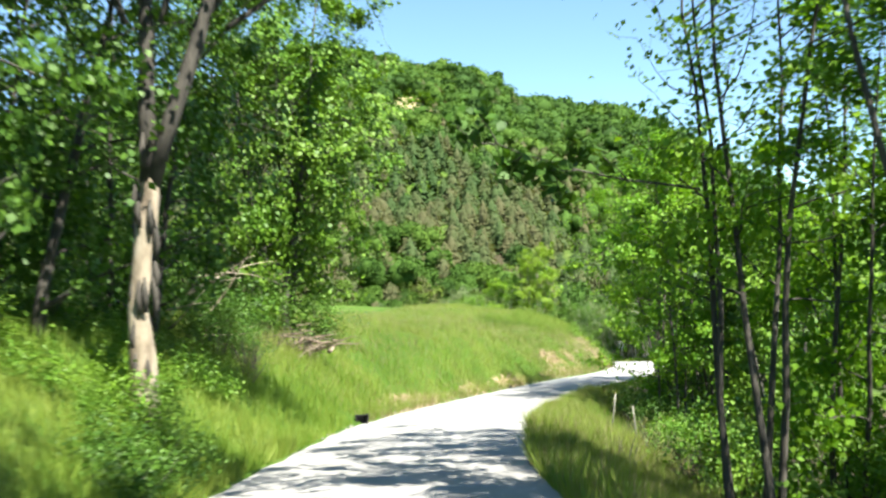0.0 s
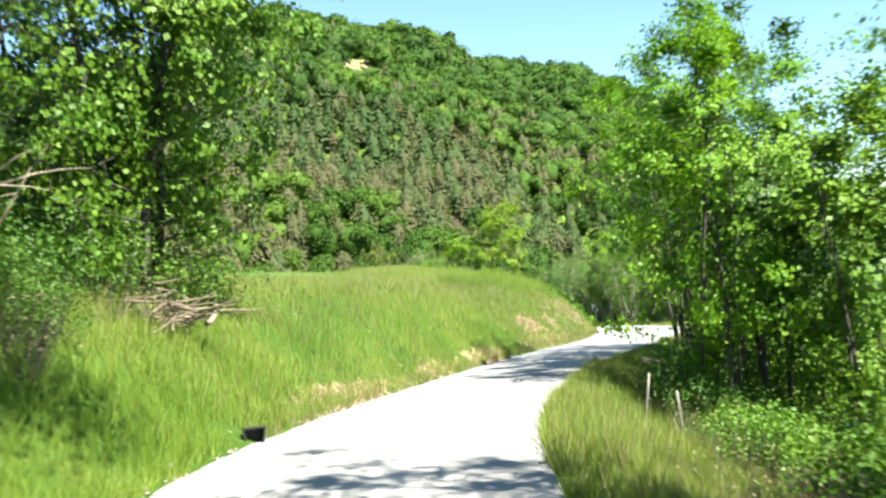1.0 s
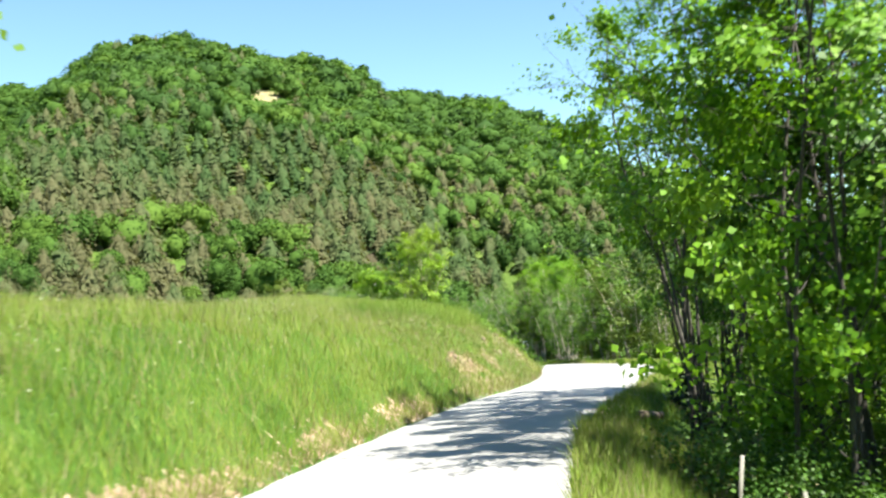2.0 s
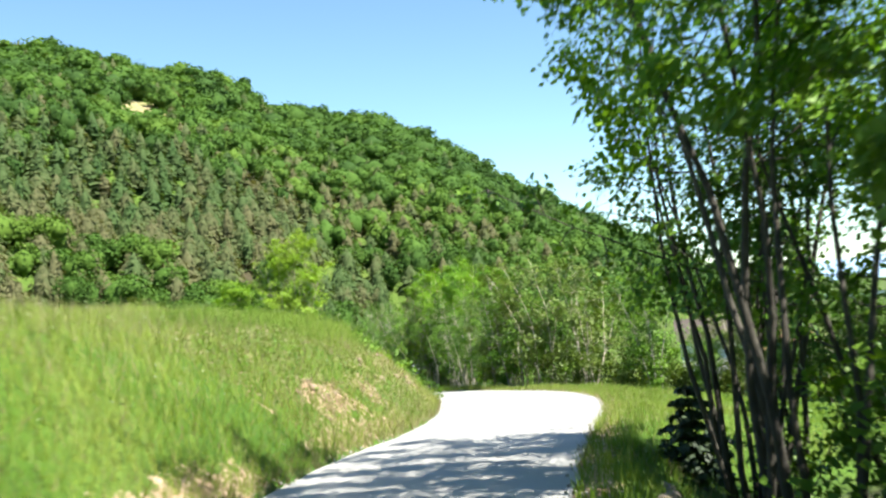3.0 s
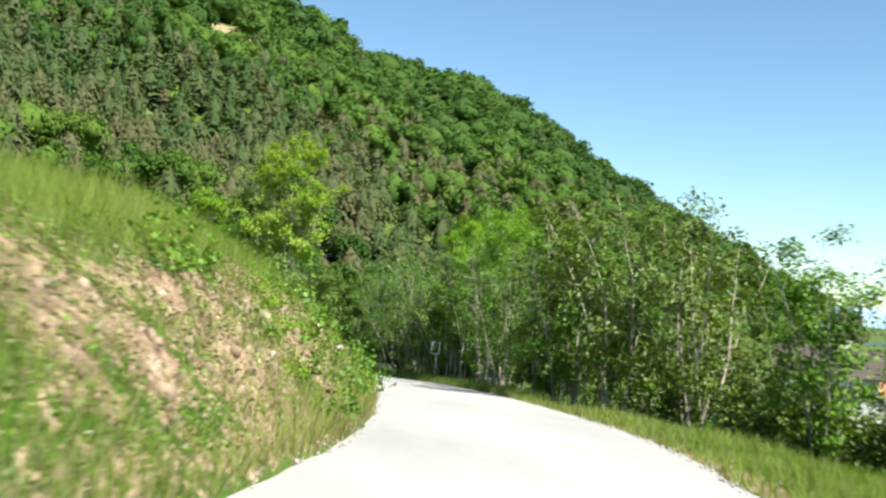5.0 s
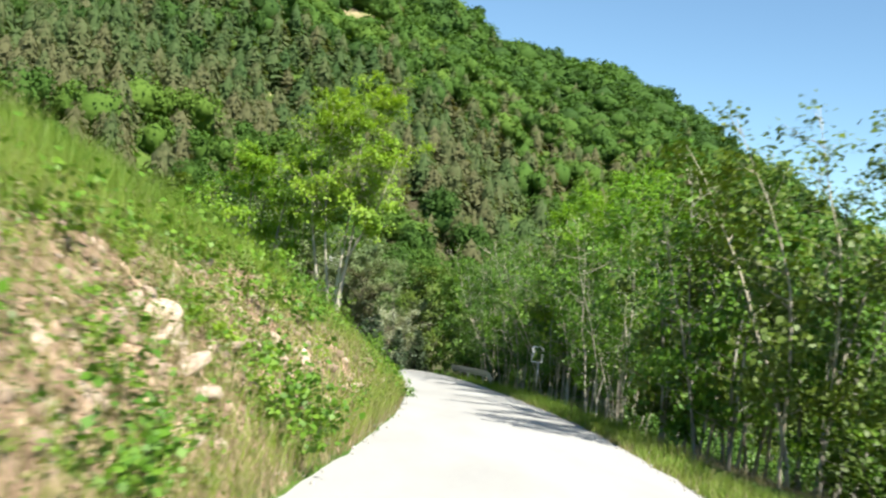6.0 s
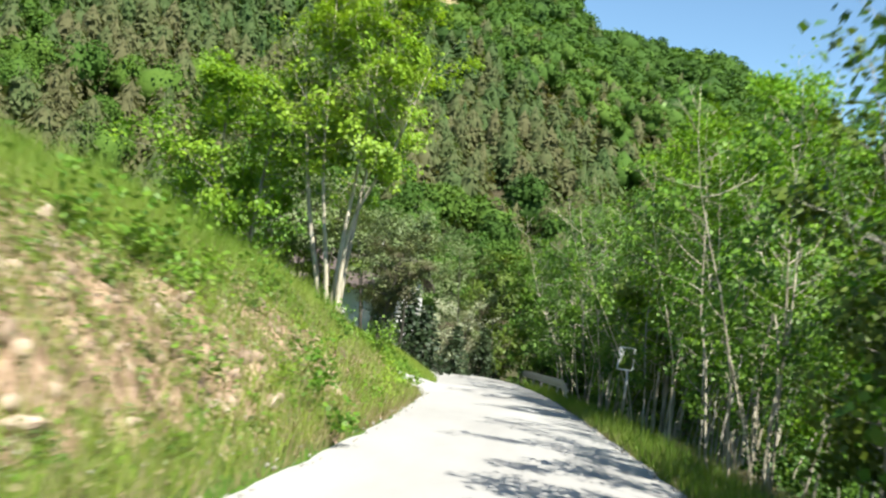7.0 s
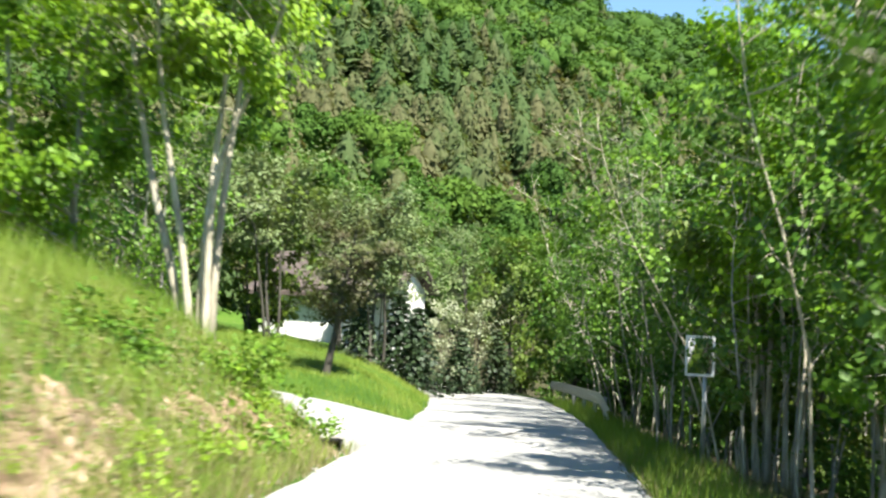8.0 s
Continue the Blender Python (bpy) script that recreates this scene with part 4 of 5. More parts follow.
def make_spruce(seed, height, radius):
    rng = np.random.default_rng(seed)
    top = new("spruce")
    soup = Soup()
    soup.tube([(0, 0, -0.2), (0, 0, height * 0.5), (0, 0, height * 0.98)], [0.07, 0.045, 0.01], 6)
    attach("trunk", soup.mesh("trunk", M_BARK_DARK), top)
    boughs, pos, out = Soup(), [], []
    tiers = int(height / 0.2)
    for i in range(tiers):
        t = (i + 0.5) / tiers
        r = radius * (1 - t) ** 0.85 + 0.08
        for k in range(9):
            a = 2 * math.pi * (k + 0.5 * (i % 2)) / 9 + rng.uniform(-0.2, 0.2)
            rr = r * rng.uniform(0.8, 1.1)
            z = height * (0.06 + 0.92 * t)
            end = Vector((rr * math.cos(a), rr * math.sin(a), z - 0.28 * rr))
            boughs.tube([(0, 0, z), (end.x * 0.6, end.y * 0.6, z - 0.2 * rr), end], [0.018, 0.012, 0.005], 3, False)
            for q in np.linspace(0.25, 1.05, 12):
                pos.append((end.x * q + rng.normal() * 0.05, end.y * q + rng.normal() * 0.05, z - 0.28 * rr * q))
                out.append((end.x, end.y, 0.7))
    tagged(attach("branching", boughs.mesh("branching", M_BARK_DARK), top), kind="stuff")
    v = crown_tufts(rng, np.array(pos), np.array(out), 0.2, loose=0.75)
    attach("needles", mesh_of("needles", v, np.arange(len(v)).reshape(-1, 4), M_NEEDLE), top)
    return tagged(top, "small dark green spruce at the road's edge", "tree", "spruces")


first_spruce = make_spruce(91, 3.0, 1.1)
place(first_spruce, 9.4, 112.0)
for x, y, s in [(10.7, 114.6, 0.85), (8.4, 114.2, 1.15), (11.9, 117.0, 0.9), (7.6, 110.6, 0.8)]:
    copy_thing(first_spruce, pose(x, y, float(gz(x, y)) - 0.05, 0, 0, x * 50) @ Matrix.Scale(s, 4))
ridge_spruce = make_spruce(93, 5.0, 1.3)
tagged(ridge_spruce, "dark pointed spruce standing up from the hill's ridge", "tree", "spruces on the ridge")
place(ridge_spruce, -35.1, 318.0, 0, 0.9)
for x, y, k in [(-33.2, 319.0, 0.75), (-14.6, 318.0, 1.05), (-13.0, 317.0, 0.9), (79.7, 300.0, 1.0)]:
    copy_thing(ridge_spruce, pose(x, y, float(gz(x, y)) - 0.2, 0, 0, x * 40) @ Matrix.Scale(k, 4))
valley_spruce = make_spruce(92, 1.7, 0.8)
place(valley_spruce, 9.55, 41.6, 0, 0.85)

# Purple-leaved tree on the grass between road and track.
plum = make_tree("purple_plum_tree", 95, 4.2, 1, 0.02, 0.36, 1.7, 6500, 0.09, 26, M_LEAF_PLUM, M_BARK_DARK, 0.13, 0.1, upright)
place(plum, 8.4, 102.0)
tagged(plum, "small purple-leaved plum tree on mown grass", "tree")
for seed, x, y, h, r in [(96, 5.0, 109.0, 6.4, 2.2), (97, 8.2, 110.5, 6.0, 2.1), (99, 1.6, 108.0, 6.4, 2.2), (100, 7.0, 118.0, 7.0, 2.3), (120, 10.4, 123.0, 7.5, 2.3), (121, 2.6, 114.5, 7.0, 2.4), (122, 6.0, 115.5, 7.2, 2.3)]:
    t = make_tree("garden_tree", seed, h, 3, 0.15, 0.52 if x < 9 and y < 119 else 0.3, r, 6500, 0.13, 14, M_LEAF_GREY, M_BARK_DARK, 0.06, 0.2, upright)
    place(t, x, y)
    tagged(t, "grey-green garden tree behind the grass island", "tree", "garden trees")
bloom = make_tree("blossom_bush", 98, 4.2, 6, 0.22, 0.1, 1.1, 7000, 0.09, 9, M_BLOSSOM, M_BARK_DARK, 0.03, 0.3, upright)
place(bloom, 10.3, 115.8)
tagged(bloom, "tall bush full of white blossom", "bush")


# ---- dead tree with peeling bark ----
def make_snag(x, y):
    top = new("dead_tree")
    rng = np.random.default_rng(5)
    soup = Soup()
    pts = [(0, 0, -0.3), (0.02, 0, 0.8), (-0.03, 0.02, 1.5), (0.08, 0.05, 2.3), (0.17, 0.05, 3.1), (0.2, 0.1, 4.0)]
    soup.tube(pts, [0.24, 0.18, 0.13, 0.15, 0.12, 0.04], 9)
    attach("trunk", soup.mesh("trunk", M_DEADWOOD), top, "pale peeling dead trunk")
    for k, (a, b) in enumerate(((Vector((0.17, 0.06, 3.05)), Vector((0.62, 0.1, 1.5))), (Vector((0.16, 0.05, 3.1)), Vector((-0.1, 0.05, 1.6))))):
        s = Soup()
        s.tube(bend_path(rng, a, b, 6.8, 7, 0.03, 0.07), [0.125 * (1 - 0.1 * i) for i in range(8)], 7)
        attach("limb", s.mesh("limb", M_BARK_DARK), top, "dark ivy-clad limb")
    moss = Soup()
    for i in range(26):
        z = rng.uniform(0.2, 3.3)
        a = rng.uniform(0, 6.28)
        moss.tube([(0.14 * math.cos(a) + 0.05 * z, 0.14 * math.sin(a), z), (0.17 * math.cos(a) + 0.05 * z, 0.17 * math.sin(a), z + 0.2), (0.13 * math.cos(a) + 0.05 * z, 0.13 * math.sin(a), z + 0.45)], [0.03, 0.045, 0.015], 5)
    attach("bark_flake", moss.mesh("bark_flake", M_BARK_DARK), top, "dark flakes of remaining bark")
    crown = [rng.normal(size=(500, 3)) * (0.5, 0.4, 0.7) + (-0.2, 0.1, 4.4)]
    # These high boughs stay out of view; added to shade the left bank.
    for cx, cy, cz, n in ((-0.7, 0.3, 7.6, 2600), (0.9, 0.2, 7.4, 2600), (2.3, 0.9, 7.3, 2600), (3.4, 1.8, 7.6, 2200), (1.6, 2.4, 8.2, 2200)):
        bough = Soup()
        bough.tube(bend_path(rng, (0.1 + 0.3 * cx, 0.3 * cy, 5.2), (0.75 * cx, 0.75 * cy, cz - 5.2), 2.6, 5, 0.0, 0.08), [0.05, 0.044, 0.036, 0.028, 0.02, 0.01], 5)
        attach("bough", bough.mesh("bough", M_BARK_DARK), top)
        crown.append(np.clip(rng.normal(size=(n, 3)), -1.7, 1.7) * (0.85, 0.9, 0.7) + (cx, cy, cz))
    crown = np.concatenate(crown)
    v, f = leaf_quads(rng, crown, 0.13)
    attach("crown", mesh_of("crown", v, f, M_LEAF_DEEP), top)
    place(top, x, y)
    return tagged(top, "half-dead tree with pale peeling trunk and dark limbs", "tree")


make_snag(-3.95, 12.9)

# Leafy boughs that reach out over the road.
def make_bough(seed, start, end, leaves, leaf, mat):
    rng = np.random.default_rng(seed)
    top, bs, spots = new("overhanging_bough"), Soup(), []
    way = Vector(end) - Vector(start)
    main = bend_path(rng, start, way, way.length, 8, 0.0, 0.05)
    bs.tube(main, [0.019 * (1 - 0.09 * i) for i in range(9)], 5)
    for q in range(3, 9):
        for _ in range(2 if q > 5 else 1):
            tw = bend_path(rng, main[q], Vector(rng.normal(size=3)) + way * 0.2 + Vector((0, 0, 0.3)), 0.5, 3, 0.0, 0.2)
            bs.tube(tw, [0.010, 0.008, 0.006, 0.004], 4, False)
            spots += tw[2:]
    tagged(attach("stemwork", bs.mesh("stemwork", M_BARK_DARK), top), kind="stuff")
    sp = np.array([tuple(q) for q in spots])
    v, f = leaf_quads(rng, sp[rng.integers(0, len(sp), leaves)] + rng.normal(size=(leaves, 3)) * 0.07, leaf, droop=0.8, fine=True)
    attach("foliage", mesh_of("foliage", v, f, mat), top)
    return tagged(top, "thin leafy bough reaching out over the road", "branch", "overhanging boughs")


make_bough(8, (9.3, 40.2, -0.9), (6.3, 40.3, 0.5), 150, 0.12, M_LEAF)
make_bough(9, (3.0, 11.5, 2.2), (0.7, 10.4, 2.75), 230, 0.15, M_LEAF_DEEP)


# ---- shrubs ----
def make_shrub(name, seed, height, r, leaves, leaf, mat, stems=7):
    """A low shrub: a few thin stems, and leaves in uneven clumps round their ends."""
    rng = np.random.default_rng(seed)
    top, soup, spots = new(name), Soup(), []
    for k in range(stems):
        a = 2 * math.pi * k / stems + rng.uniform(-0.4, 0.4)
        pts = bend_path(rng, (0.05 * math.cos(a), 0.05 * math.sin(a), -0.1), (math.cos(a) * r, math.sin(a) * r, height * rng.uniform(0.7, 1.4)), height * rng.uniform(0.75, 1.15), 4, 0.02, 0.15)
        soup.tube(pts, [0.014 * height + 0.003, 0.011 * height, 0.008 * height, 0.006 * height, 0.003], 3, False)
        spots += [pts[2], pts[3], pts[4], pts[4] + Vector(rng.normal(size=3)) * r * 0.3, pts[3] + Vector(rng.normal(size=3)) * r * 0.35, pts[1] + Vector(rng.normal(size=3)) * r * 0.3]
    tagged(attach("stemwork", soup.mesh("stemwork", M_BARK_DARK), top), kind="stuff")
    sp = np.array([tuple(p) for p in spots])
    pos = sp[rng.integers(0, len(sp), leaves)] + rng.normal(size=(leaves, 3)) * r * np.array([0.2, 0.2, 0.16])
    pos[:, 2] = np.abs(pos[:, 2])
    v, f = leaf_quads(rng, pos, leaf)
    attach("foliage", mesh_of("foliage", v, f, mat), top)
    return top


def scatter_things(first, spots, label, category, group, rng, low=0.7, high=1.25, lean=6):
    tagged(first, label, category, group)
    for i, (x, y) in enumerate(spots):
        m = pose(x, y, float(gz(x, y)) - 0.05, rng.uniform(-lean, lean), rng.uniform(-lean, lean), rng.uniform(0, 360)) @ Matrix.Scale(rng.uniform(low, high), 4)
        if i == 0:
            first.matrix_basis = m
        else:
            copy_thing(first, m)


rng = np.random.default_rng(101)


def bank_spots(n, y0, y1, d0, d1):
    return [(float(left_x(y)) - rng.uniform(d0, d1), y) for y in rng.uniform(y0, y1, n)]


def verge_spots(n, y0, y1, d0, d1):
    return [(float(right_x(y)) + rng.uniform(d0, d1), y) for y in rng.uniform(y0, y1, n)]


scatter_things(make_shrub("bramble_shrub", 102, 0.62, 0.6, 1500, 0.055, M_LEAF), bank_spots(30, 6.5, 18, 1.4, 4.6), "bright green bramble shrub on the roadside bank", "shrub", "brambles on the bank", rng)
scatter_things(make_shrub("bramble_shrub", 103, 1.5, 0.9, 1700, 0.085, M_LEAF_DEEP), bank_spots(20, 7, 27, 3.4, 7.5) + [(-4.6, 24.8), (-5.0, 23.4), (-4.9, 26.0), (-3.4, 27.4), (-3.6, 26.0)], "dark green bramble shrub under the trees", "shrub", "brambles under the trees", rng)
scatter_things(make_shrub("bank_shrub", 109, 1.0, 0.7, 1900, 0.065, M_LEAF), [(-3.8, 12.0), (-4.4, 12.1), (-5.0, 12.2), (-4.9, 11.0), (-5.6, 11.6), (-3.5, 11.3), (-3.3, 10.4), (-3.9, 10.6), (-4.3, 11.4)], "leafy green shrub at the foot of the dead tree", "shrub", "shrubs by the dead tree", rng, 0.5, 0.75)
# Deep-leaved shrubs stand in for a shadow lying on the bank's foot.
scatter_things(make_shrub("dark_shrub", 117, 0.9, 0.55, 1700, 0.06, M_LEAF_DEEP), [(-3.0, 9.1), (-2.95, 9.7), (-3.2, 10.3), (-3.05, 10.9), (-3.5, 9.8)], "dark green leafy shrub added as a shadow patch on the bank", "shrub", "dark shrubs at the bank's foot", rng, 0.75, 1.0)
scatter_things(make_shrub("dry_shrub", 116, 1.2, 0.8, 260, 0.05, M_GRASS_DRY, 22), verge_spots(12, 17, 30, 1.6, 4.6) + bank_spots(5, 19, 24.5, 1.7, 3.0), "tangled dry brownish shrub with bare twigs", "shrub", "dry shrubs on the verge", rng)
scatter_things(make_shrub("roadside_shrub", 104, 1.6, 0.85, 1700, 0.085, M_LEAF), verge_spots(10, 22, 28.5, 2.9, 5.5), "green shrub on the slope below the road", "shrub", "shrubs below the road", rng)
scatter_things(make_shrub("roadside_shrub", 105, 1.5, 0.85, 1300, 0.09, M_LEAF), verge_spots(16, 8, 24, 3.4, 8.5) + verge_spots(16, 29, 41, 2.8, 7.5), "dark shrub among the valley-side trunks", "shrub", "shrubs among the trunks", rng)
scatter_things(make_shrub("undergrowth_shrub", 106, 1.1, 0.8, 1300, 0.095, M_LEAF_DEEP), verge_spots(26, 79, 114, 3.2, 7.0), "leafy undergrowth shrub at the foot of young trees", "shrub", "undergrowth", rng)
scatter_things(make_shrub("undergrowth_shrub", 107, 1.3, 0.8, 1300, 0.10, M_LEAF_OLIVE), [(x, float(np.interp(x, [18, 22, 26, 31, 37], [68, 64.5, 62, 59, 55.5])) + rng.uniform(-0.3, 2.5)) for x in rng.uniform(17, 37, 20)], "low shrub along the edge of the wood", "shrub", "shrubs along the wood", rng)
scatter_things(make_shrub("slope_shrub", 118, 1.15, 0.7, 1900, 0.07, M_LEAF_DEEP), [(5.2, 29.3), (5.7, 28.6), (5.6, 30.2), (6.2, 29.3), (6.3, 30.8), (6.8, 28.6), (6.9, 30.0), (7.4, 29.2), (7.6, 30.8), (6.4, 27.9)], "dark green leafy shrub on the slope below the road", "shrub", "dark shrubs below the road", np.random.default_rng(118), 0.7, 1.1)
scatter_things(make_shrub("thicket_shrub", 119, 1.4, 0.75, 2200, 0.065, M_LEAF_DEEP), [(-4.7, 20.2), (-4.4, 20.9), (-4.9, 21.4), (-5.3, 20.6), (-5.2, 22.2), (-4.6, 22.4), (-5.0, 23.0), (-4.3, 21.7)], "dense dark green shrub at the edge of the bank's trees", "shrub", "thicket on the bank", np.random.default_rng(119), 0.65, 1.1)
round_shrub = make_shrub("round_shrub", 108, 0.8, 0.42, 900, 0.07, M_LEAF)
place(round_shrub, 10.1, 90.1)
tagged(round_shrub, "small round bright green shrub at the track", "shrub")
weed_rng = np.random.default_rng(110)
for seed, mat, n in ((111, M_LEAF_YELLOW, 54), (112, M_LEAF, 60), (113, M_LEAF_DEEP, 30)):
    spots = [(float(left_x(y)) - weed_rng.uniform(0.3, 4.2), y) for y in weed_rng.uniform(45, 91, n)]
    scatter_things(make_shrub("weed_clump", seed, 0.3, 0.26, 340, 0.04, mat, 6), spots, "low leafy weed clump on the grassy bank", "weed", "weeds on the bank", weed_rng, 0.5, 1.2)

for seed, mat, n in ((114, M_LEAF, 60), (115, M_LEAF_YELLOW, 36)):
    spots = [(float(left_x(y)) - weed_rng.uniform(0.3, 2.5), y) for y in weed_rng.uniform(56, 91, n)]
    scatter_things(make_shrub("weed_clump", seed, 0.26, 0.24, 300, 0.04, mat, 5), spots, "small green weed clump among stones of the bank", "weed", "weeds among the stones", weed_rng, 0.6, 1.5)


# ---- grass ----
def blades(name, rng, xs, ys, tall, wide, material, label):
    n = len(xs)
    base = np.stack([xs, ys, gz(xs, ys) - 0.02], 1)
    h = tall * rng.uniform(0.5, 1.25, n) * (1 + 0.35 * wobble(xs, ys, 1.1, 9))
    a = rng.uniform(0, 2 * np.pi, n)
    side = np.stack([np.cos(a), np.sin(a), 0 * a], 1) * (wide * rng.uniform(0.6, 1.3, n))[:, None]
    lean = rng.normal(size=(n, 3)) * (0.32 * h)[:, None]
    lean[:, 2] = 0
    up = np.stack([0 * h, 0 * h, h], 1)
    v = np.stack([base - side, base + side, base + up * 0.98 + lean], 1).reshape(-1, 3)
    f = np.arange(3 * n).reshape(-1, 3)
    return tagged(new(name, mesh_of(name, v, f, material)), label, "grass", kind="stuff")


def grass_spots(rng, n, y0, y1, d0, d1, left=True, power=1.4, bare=True):
    ys = rng.uniform(y0, y1, n)
    ds = d0 + (d1 - d0) * rng.uniform(0, 1, n) ** power
    xs = left_x(ys) - ds if left else right_x(ys) + ds
    td, _ = track_near(xs, ys)
    keep = (td > TRACK_HALF + 0.1) & (np.hypot(xs + 1.95, ys - 22.1) > 0.55) & (np.hypot(xs - 11.1, ys - 91.0) > 0.45)
    if bare:
        keep &= rng.uniform(0, 1, n) > 0.72 * soil_mask(xs, ys)
    return xs[keep], ys[keep]


grng = np.random.default_rng(200)
gx, gy = grass_spots(grng, 150000, 22, 94, 0.1, 13)
blades("bank_grass", grng, gx, gy, 0.30, 0.0075, M_GRASS, "tall green meadow grass on the bank")
gx, gy = grass_spots(grng, 45000, 4, 27, 0.1, 6)
blades("bank_grass_low", grng, gx, gy, 0.30, 0.0075, M_GRASS, "green grass on the roadside bank")
gx, gy = grass_spots(grng, 28000, 22, 93, 0.05, 8, power=2.0, bare=False)
blades("dry_grass", grng, gx, gy, 0.30, 0.006, M_GRASS_DRY, "straw-coloured dry grass on the bank")
gx, gy = grass_spots(grng, 26000, 44, 92, 0.1, 5, power=1.3, bare=False)
blades("bank_straw", grng, gx, gy, 0.24, 0.006, M_GRASS_DRY, "bleached straw among the stones of the bank")
gx, gy = grass_spots(grng, 14000, 22, 66, 1.6, 13, power=1.0)
blades("seed_heads", grng, gx, gy, 0.45, 0.0045, M_GRASS_DRY, "tall pale seed stalks over the meadow")
gx, gy = grass_spots(grng, 34000, 50, 93, 2.2, 6.0, power=1.0)
blades("crest_grass", grng, gx, gy, 0.52, 0.0065, M_GRASS, "tall soft grass along the top of the bank")
gx, gy = grass_spots(grng, 16000, 40, 96, 0.03, 3.5, left=False, power=1.6)
blades("verge_straw", grng, gx, gy, 0.2, 0.0065, M_GRASS_DRY, "short straw-coloured grass along the road's edge")
gx, gy = grass_spots(grng, 36000, 4, 34, 0.05, 3.2, left=False)
blades("verge_grass", grng, gx, gy, 0.30, 0.007, M_GRASS, "rough green grass on the verge")
gx, gy = grass_spots(grng, 22000, 8, 34, 0.05, 5.5, left=False, power=1.1)
blades("verge_dry_grass", grng, gx, gy, 0.32, 0.006, M_GRASS_DRY, "straw-coloured grass on the verge")
gx, gy = grass_spots(grng, 60000, 34, 78, 0.08, 8, left=False)
lit = gx - right_x(gy) < np.interp(gy, [34, 41, 46, 62, 70, 78], [1.3, 1.6, 8.0, 3.4, 1.3, 0.55])
gx, gy = gx[lit], gy[lit]
blades("slope_grass", grng, gx, gy, 0.22, 0.0075, M_GRASS, "green grass on the slope below the road")
gx, gy = grass_spots(grng, 11000, 74, 112, 0.05, 1.3, left=False)
blades("wood_edge_grass", grng, gx, gy, 0.32, 0.007, M_GRASS, "grass along the edge of the young wood")
gx, gy = grass_spots(grng, 22000, 96, 112, 0.05, 8, power=1.0)
blades("island_grass", grng, gx, gy, 0.20, 0.0075, M_GRASS, "grass island between the road and the track")


fx, fy = grass_spots(grng, 1500, 23, 46, 0.8, 7, power=1.0)
fv, ff = leaf_quads(grng, np.stack([fx, fy, gz(fx, fy) + grng.uniform(0.22, 0.42, len(fx))], 1), 0.035, up=1.5)
tagged(new("meadow_flowers", mesh_of("meadow_flowers", fv, ff, M_BLOSSOM)), "tiny pale wild flowers scattered through the meadow", "flowers", kind="stuff")


def herbs(name, n, y0, y1, d0, d1, size, mat, label, clump=7):
    """Low herbs in small clumps on the cut bank."""
    m = n // clump
    cy = grng.uniform(y0, y1, m)
    cx = left_x(cy) - grng.uniform(d0, d1, m)
    x = np.repeat(cx, clump) + grng.normal(size=m * clump) * 0.07
    y = np.repeat(cy, clump) + grng.normal(size=m * clump) * 0.07
    pos = np.stack([x, y, gz(x, y) + grng.uniform(0.0, 0.14, m * clump)], 1)
    v, f = leaf_quads(grng, pos, size, up=0.9, fine=True)
    tagged(new(name, mesh_of(name, v, f, mat)), label, "herbs", kind="stuff")


herbs("bank_herbs", 20000, 44, 92, 0.2, 3.4, 0.045, M_LEAF, "small green herbs scattered over the broken bank")
herbs("grey_herbs", 9000, 46, 90, 0.3, 3.2, 0.042, M_LEAF_GREY, "grey-green herbs among the bank's stones")
herbs("dry_herbs", 16000, 44, 92, 0.2, 3.4, 0.05, M_GRASS_DRY, "bleached dry herbs on the broken bank")

# ---- stones and earth on the cut bank ----
def stone_mesh(seed):
    """A broken, blocky rock: a ball cut flat by a handful of planes."""
    rng = np.random.default_rng(seed)
    bm = bmesh.new()
    bmesh.ops.create_icosphere(bm, subdivisions=2, radius=1)
    cuts = [(Vector(q).normalized(), rng.uniform(0.45, 0.8)) for q in rng.normal(size=(9, 3))]
    for v in bm.verts:
        c = Vector(v.co)
        for n, d in cuts:
            over = c.dot(n) - d
            if over > 0:
                c -= n * over
        v.co = Vector((c.x * 1.35, c.y, c.z * 0.8)) * (1 + rng.normal() * 0.03)
    me = bpy.data.meshes.new("stone")
    bm.to_mesh(me)
    bm.free()
    me.materials.append(M_STONE)
    return me


stones = [stone_mesh(k) for k in (301, 302, 303, 304, 305, 306)]
scree = tagged(new("rocky_bank_face"), "pale pinkish rocks breaking through the cut bank", "rocks")
scree.location = ground_point(9.0, 62.0)
srng = np.random.default_rng(310)


def rock_spots(count, y0, y1):
    """Places in the bare patches of the bank."""
    out = []
    while len(out) < count:
        y = srng.uniform(y0, y1)
        x = float(left_x(y)) - srng.uniform(0.25, 3.4)
        if srng.uniform() < float(rock_mask(np.array([x]), np.array([y]))[0]):
            out.append((x, y))
    return out


for i, (x, y) in enumerate(rock_spots(200, 56, 78)):
    s = 0.05 + 0.17 * srng.uniform() ** 1.8
    ob = attach("stone", stones[i % 6], scree)
    ob.matrix_basis = Matrix.Translation(ground_point(x, y, s * 0.5) - scree.location) @ pose(0, 0, 0, *srng.uniform(-60, 60, 2), srng.uniform(0, 360)) @ Matrix.Diagonal((s * srng.uniform(0.7, 1.5), s * srng.uniform(0.6, 1.1), s * srng.uniform(0.6, 1.0), 1))

rubble_v, rubble_f = [], []
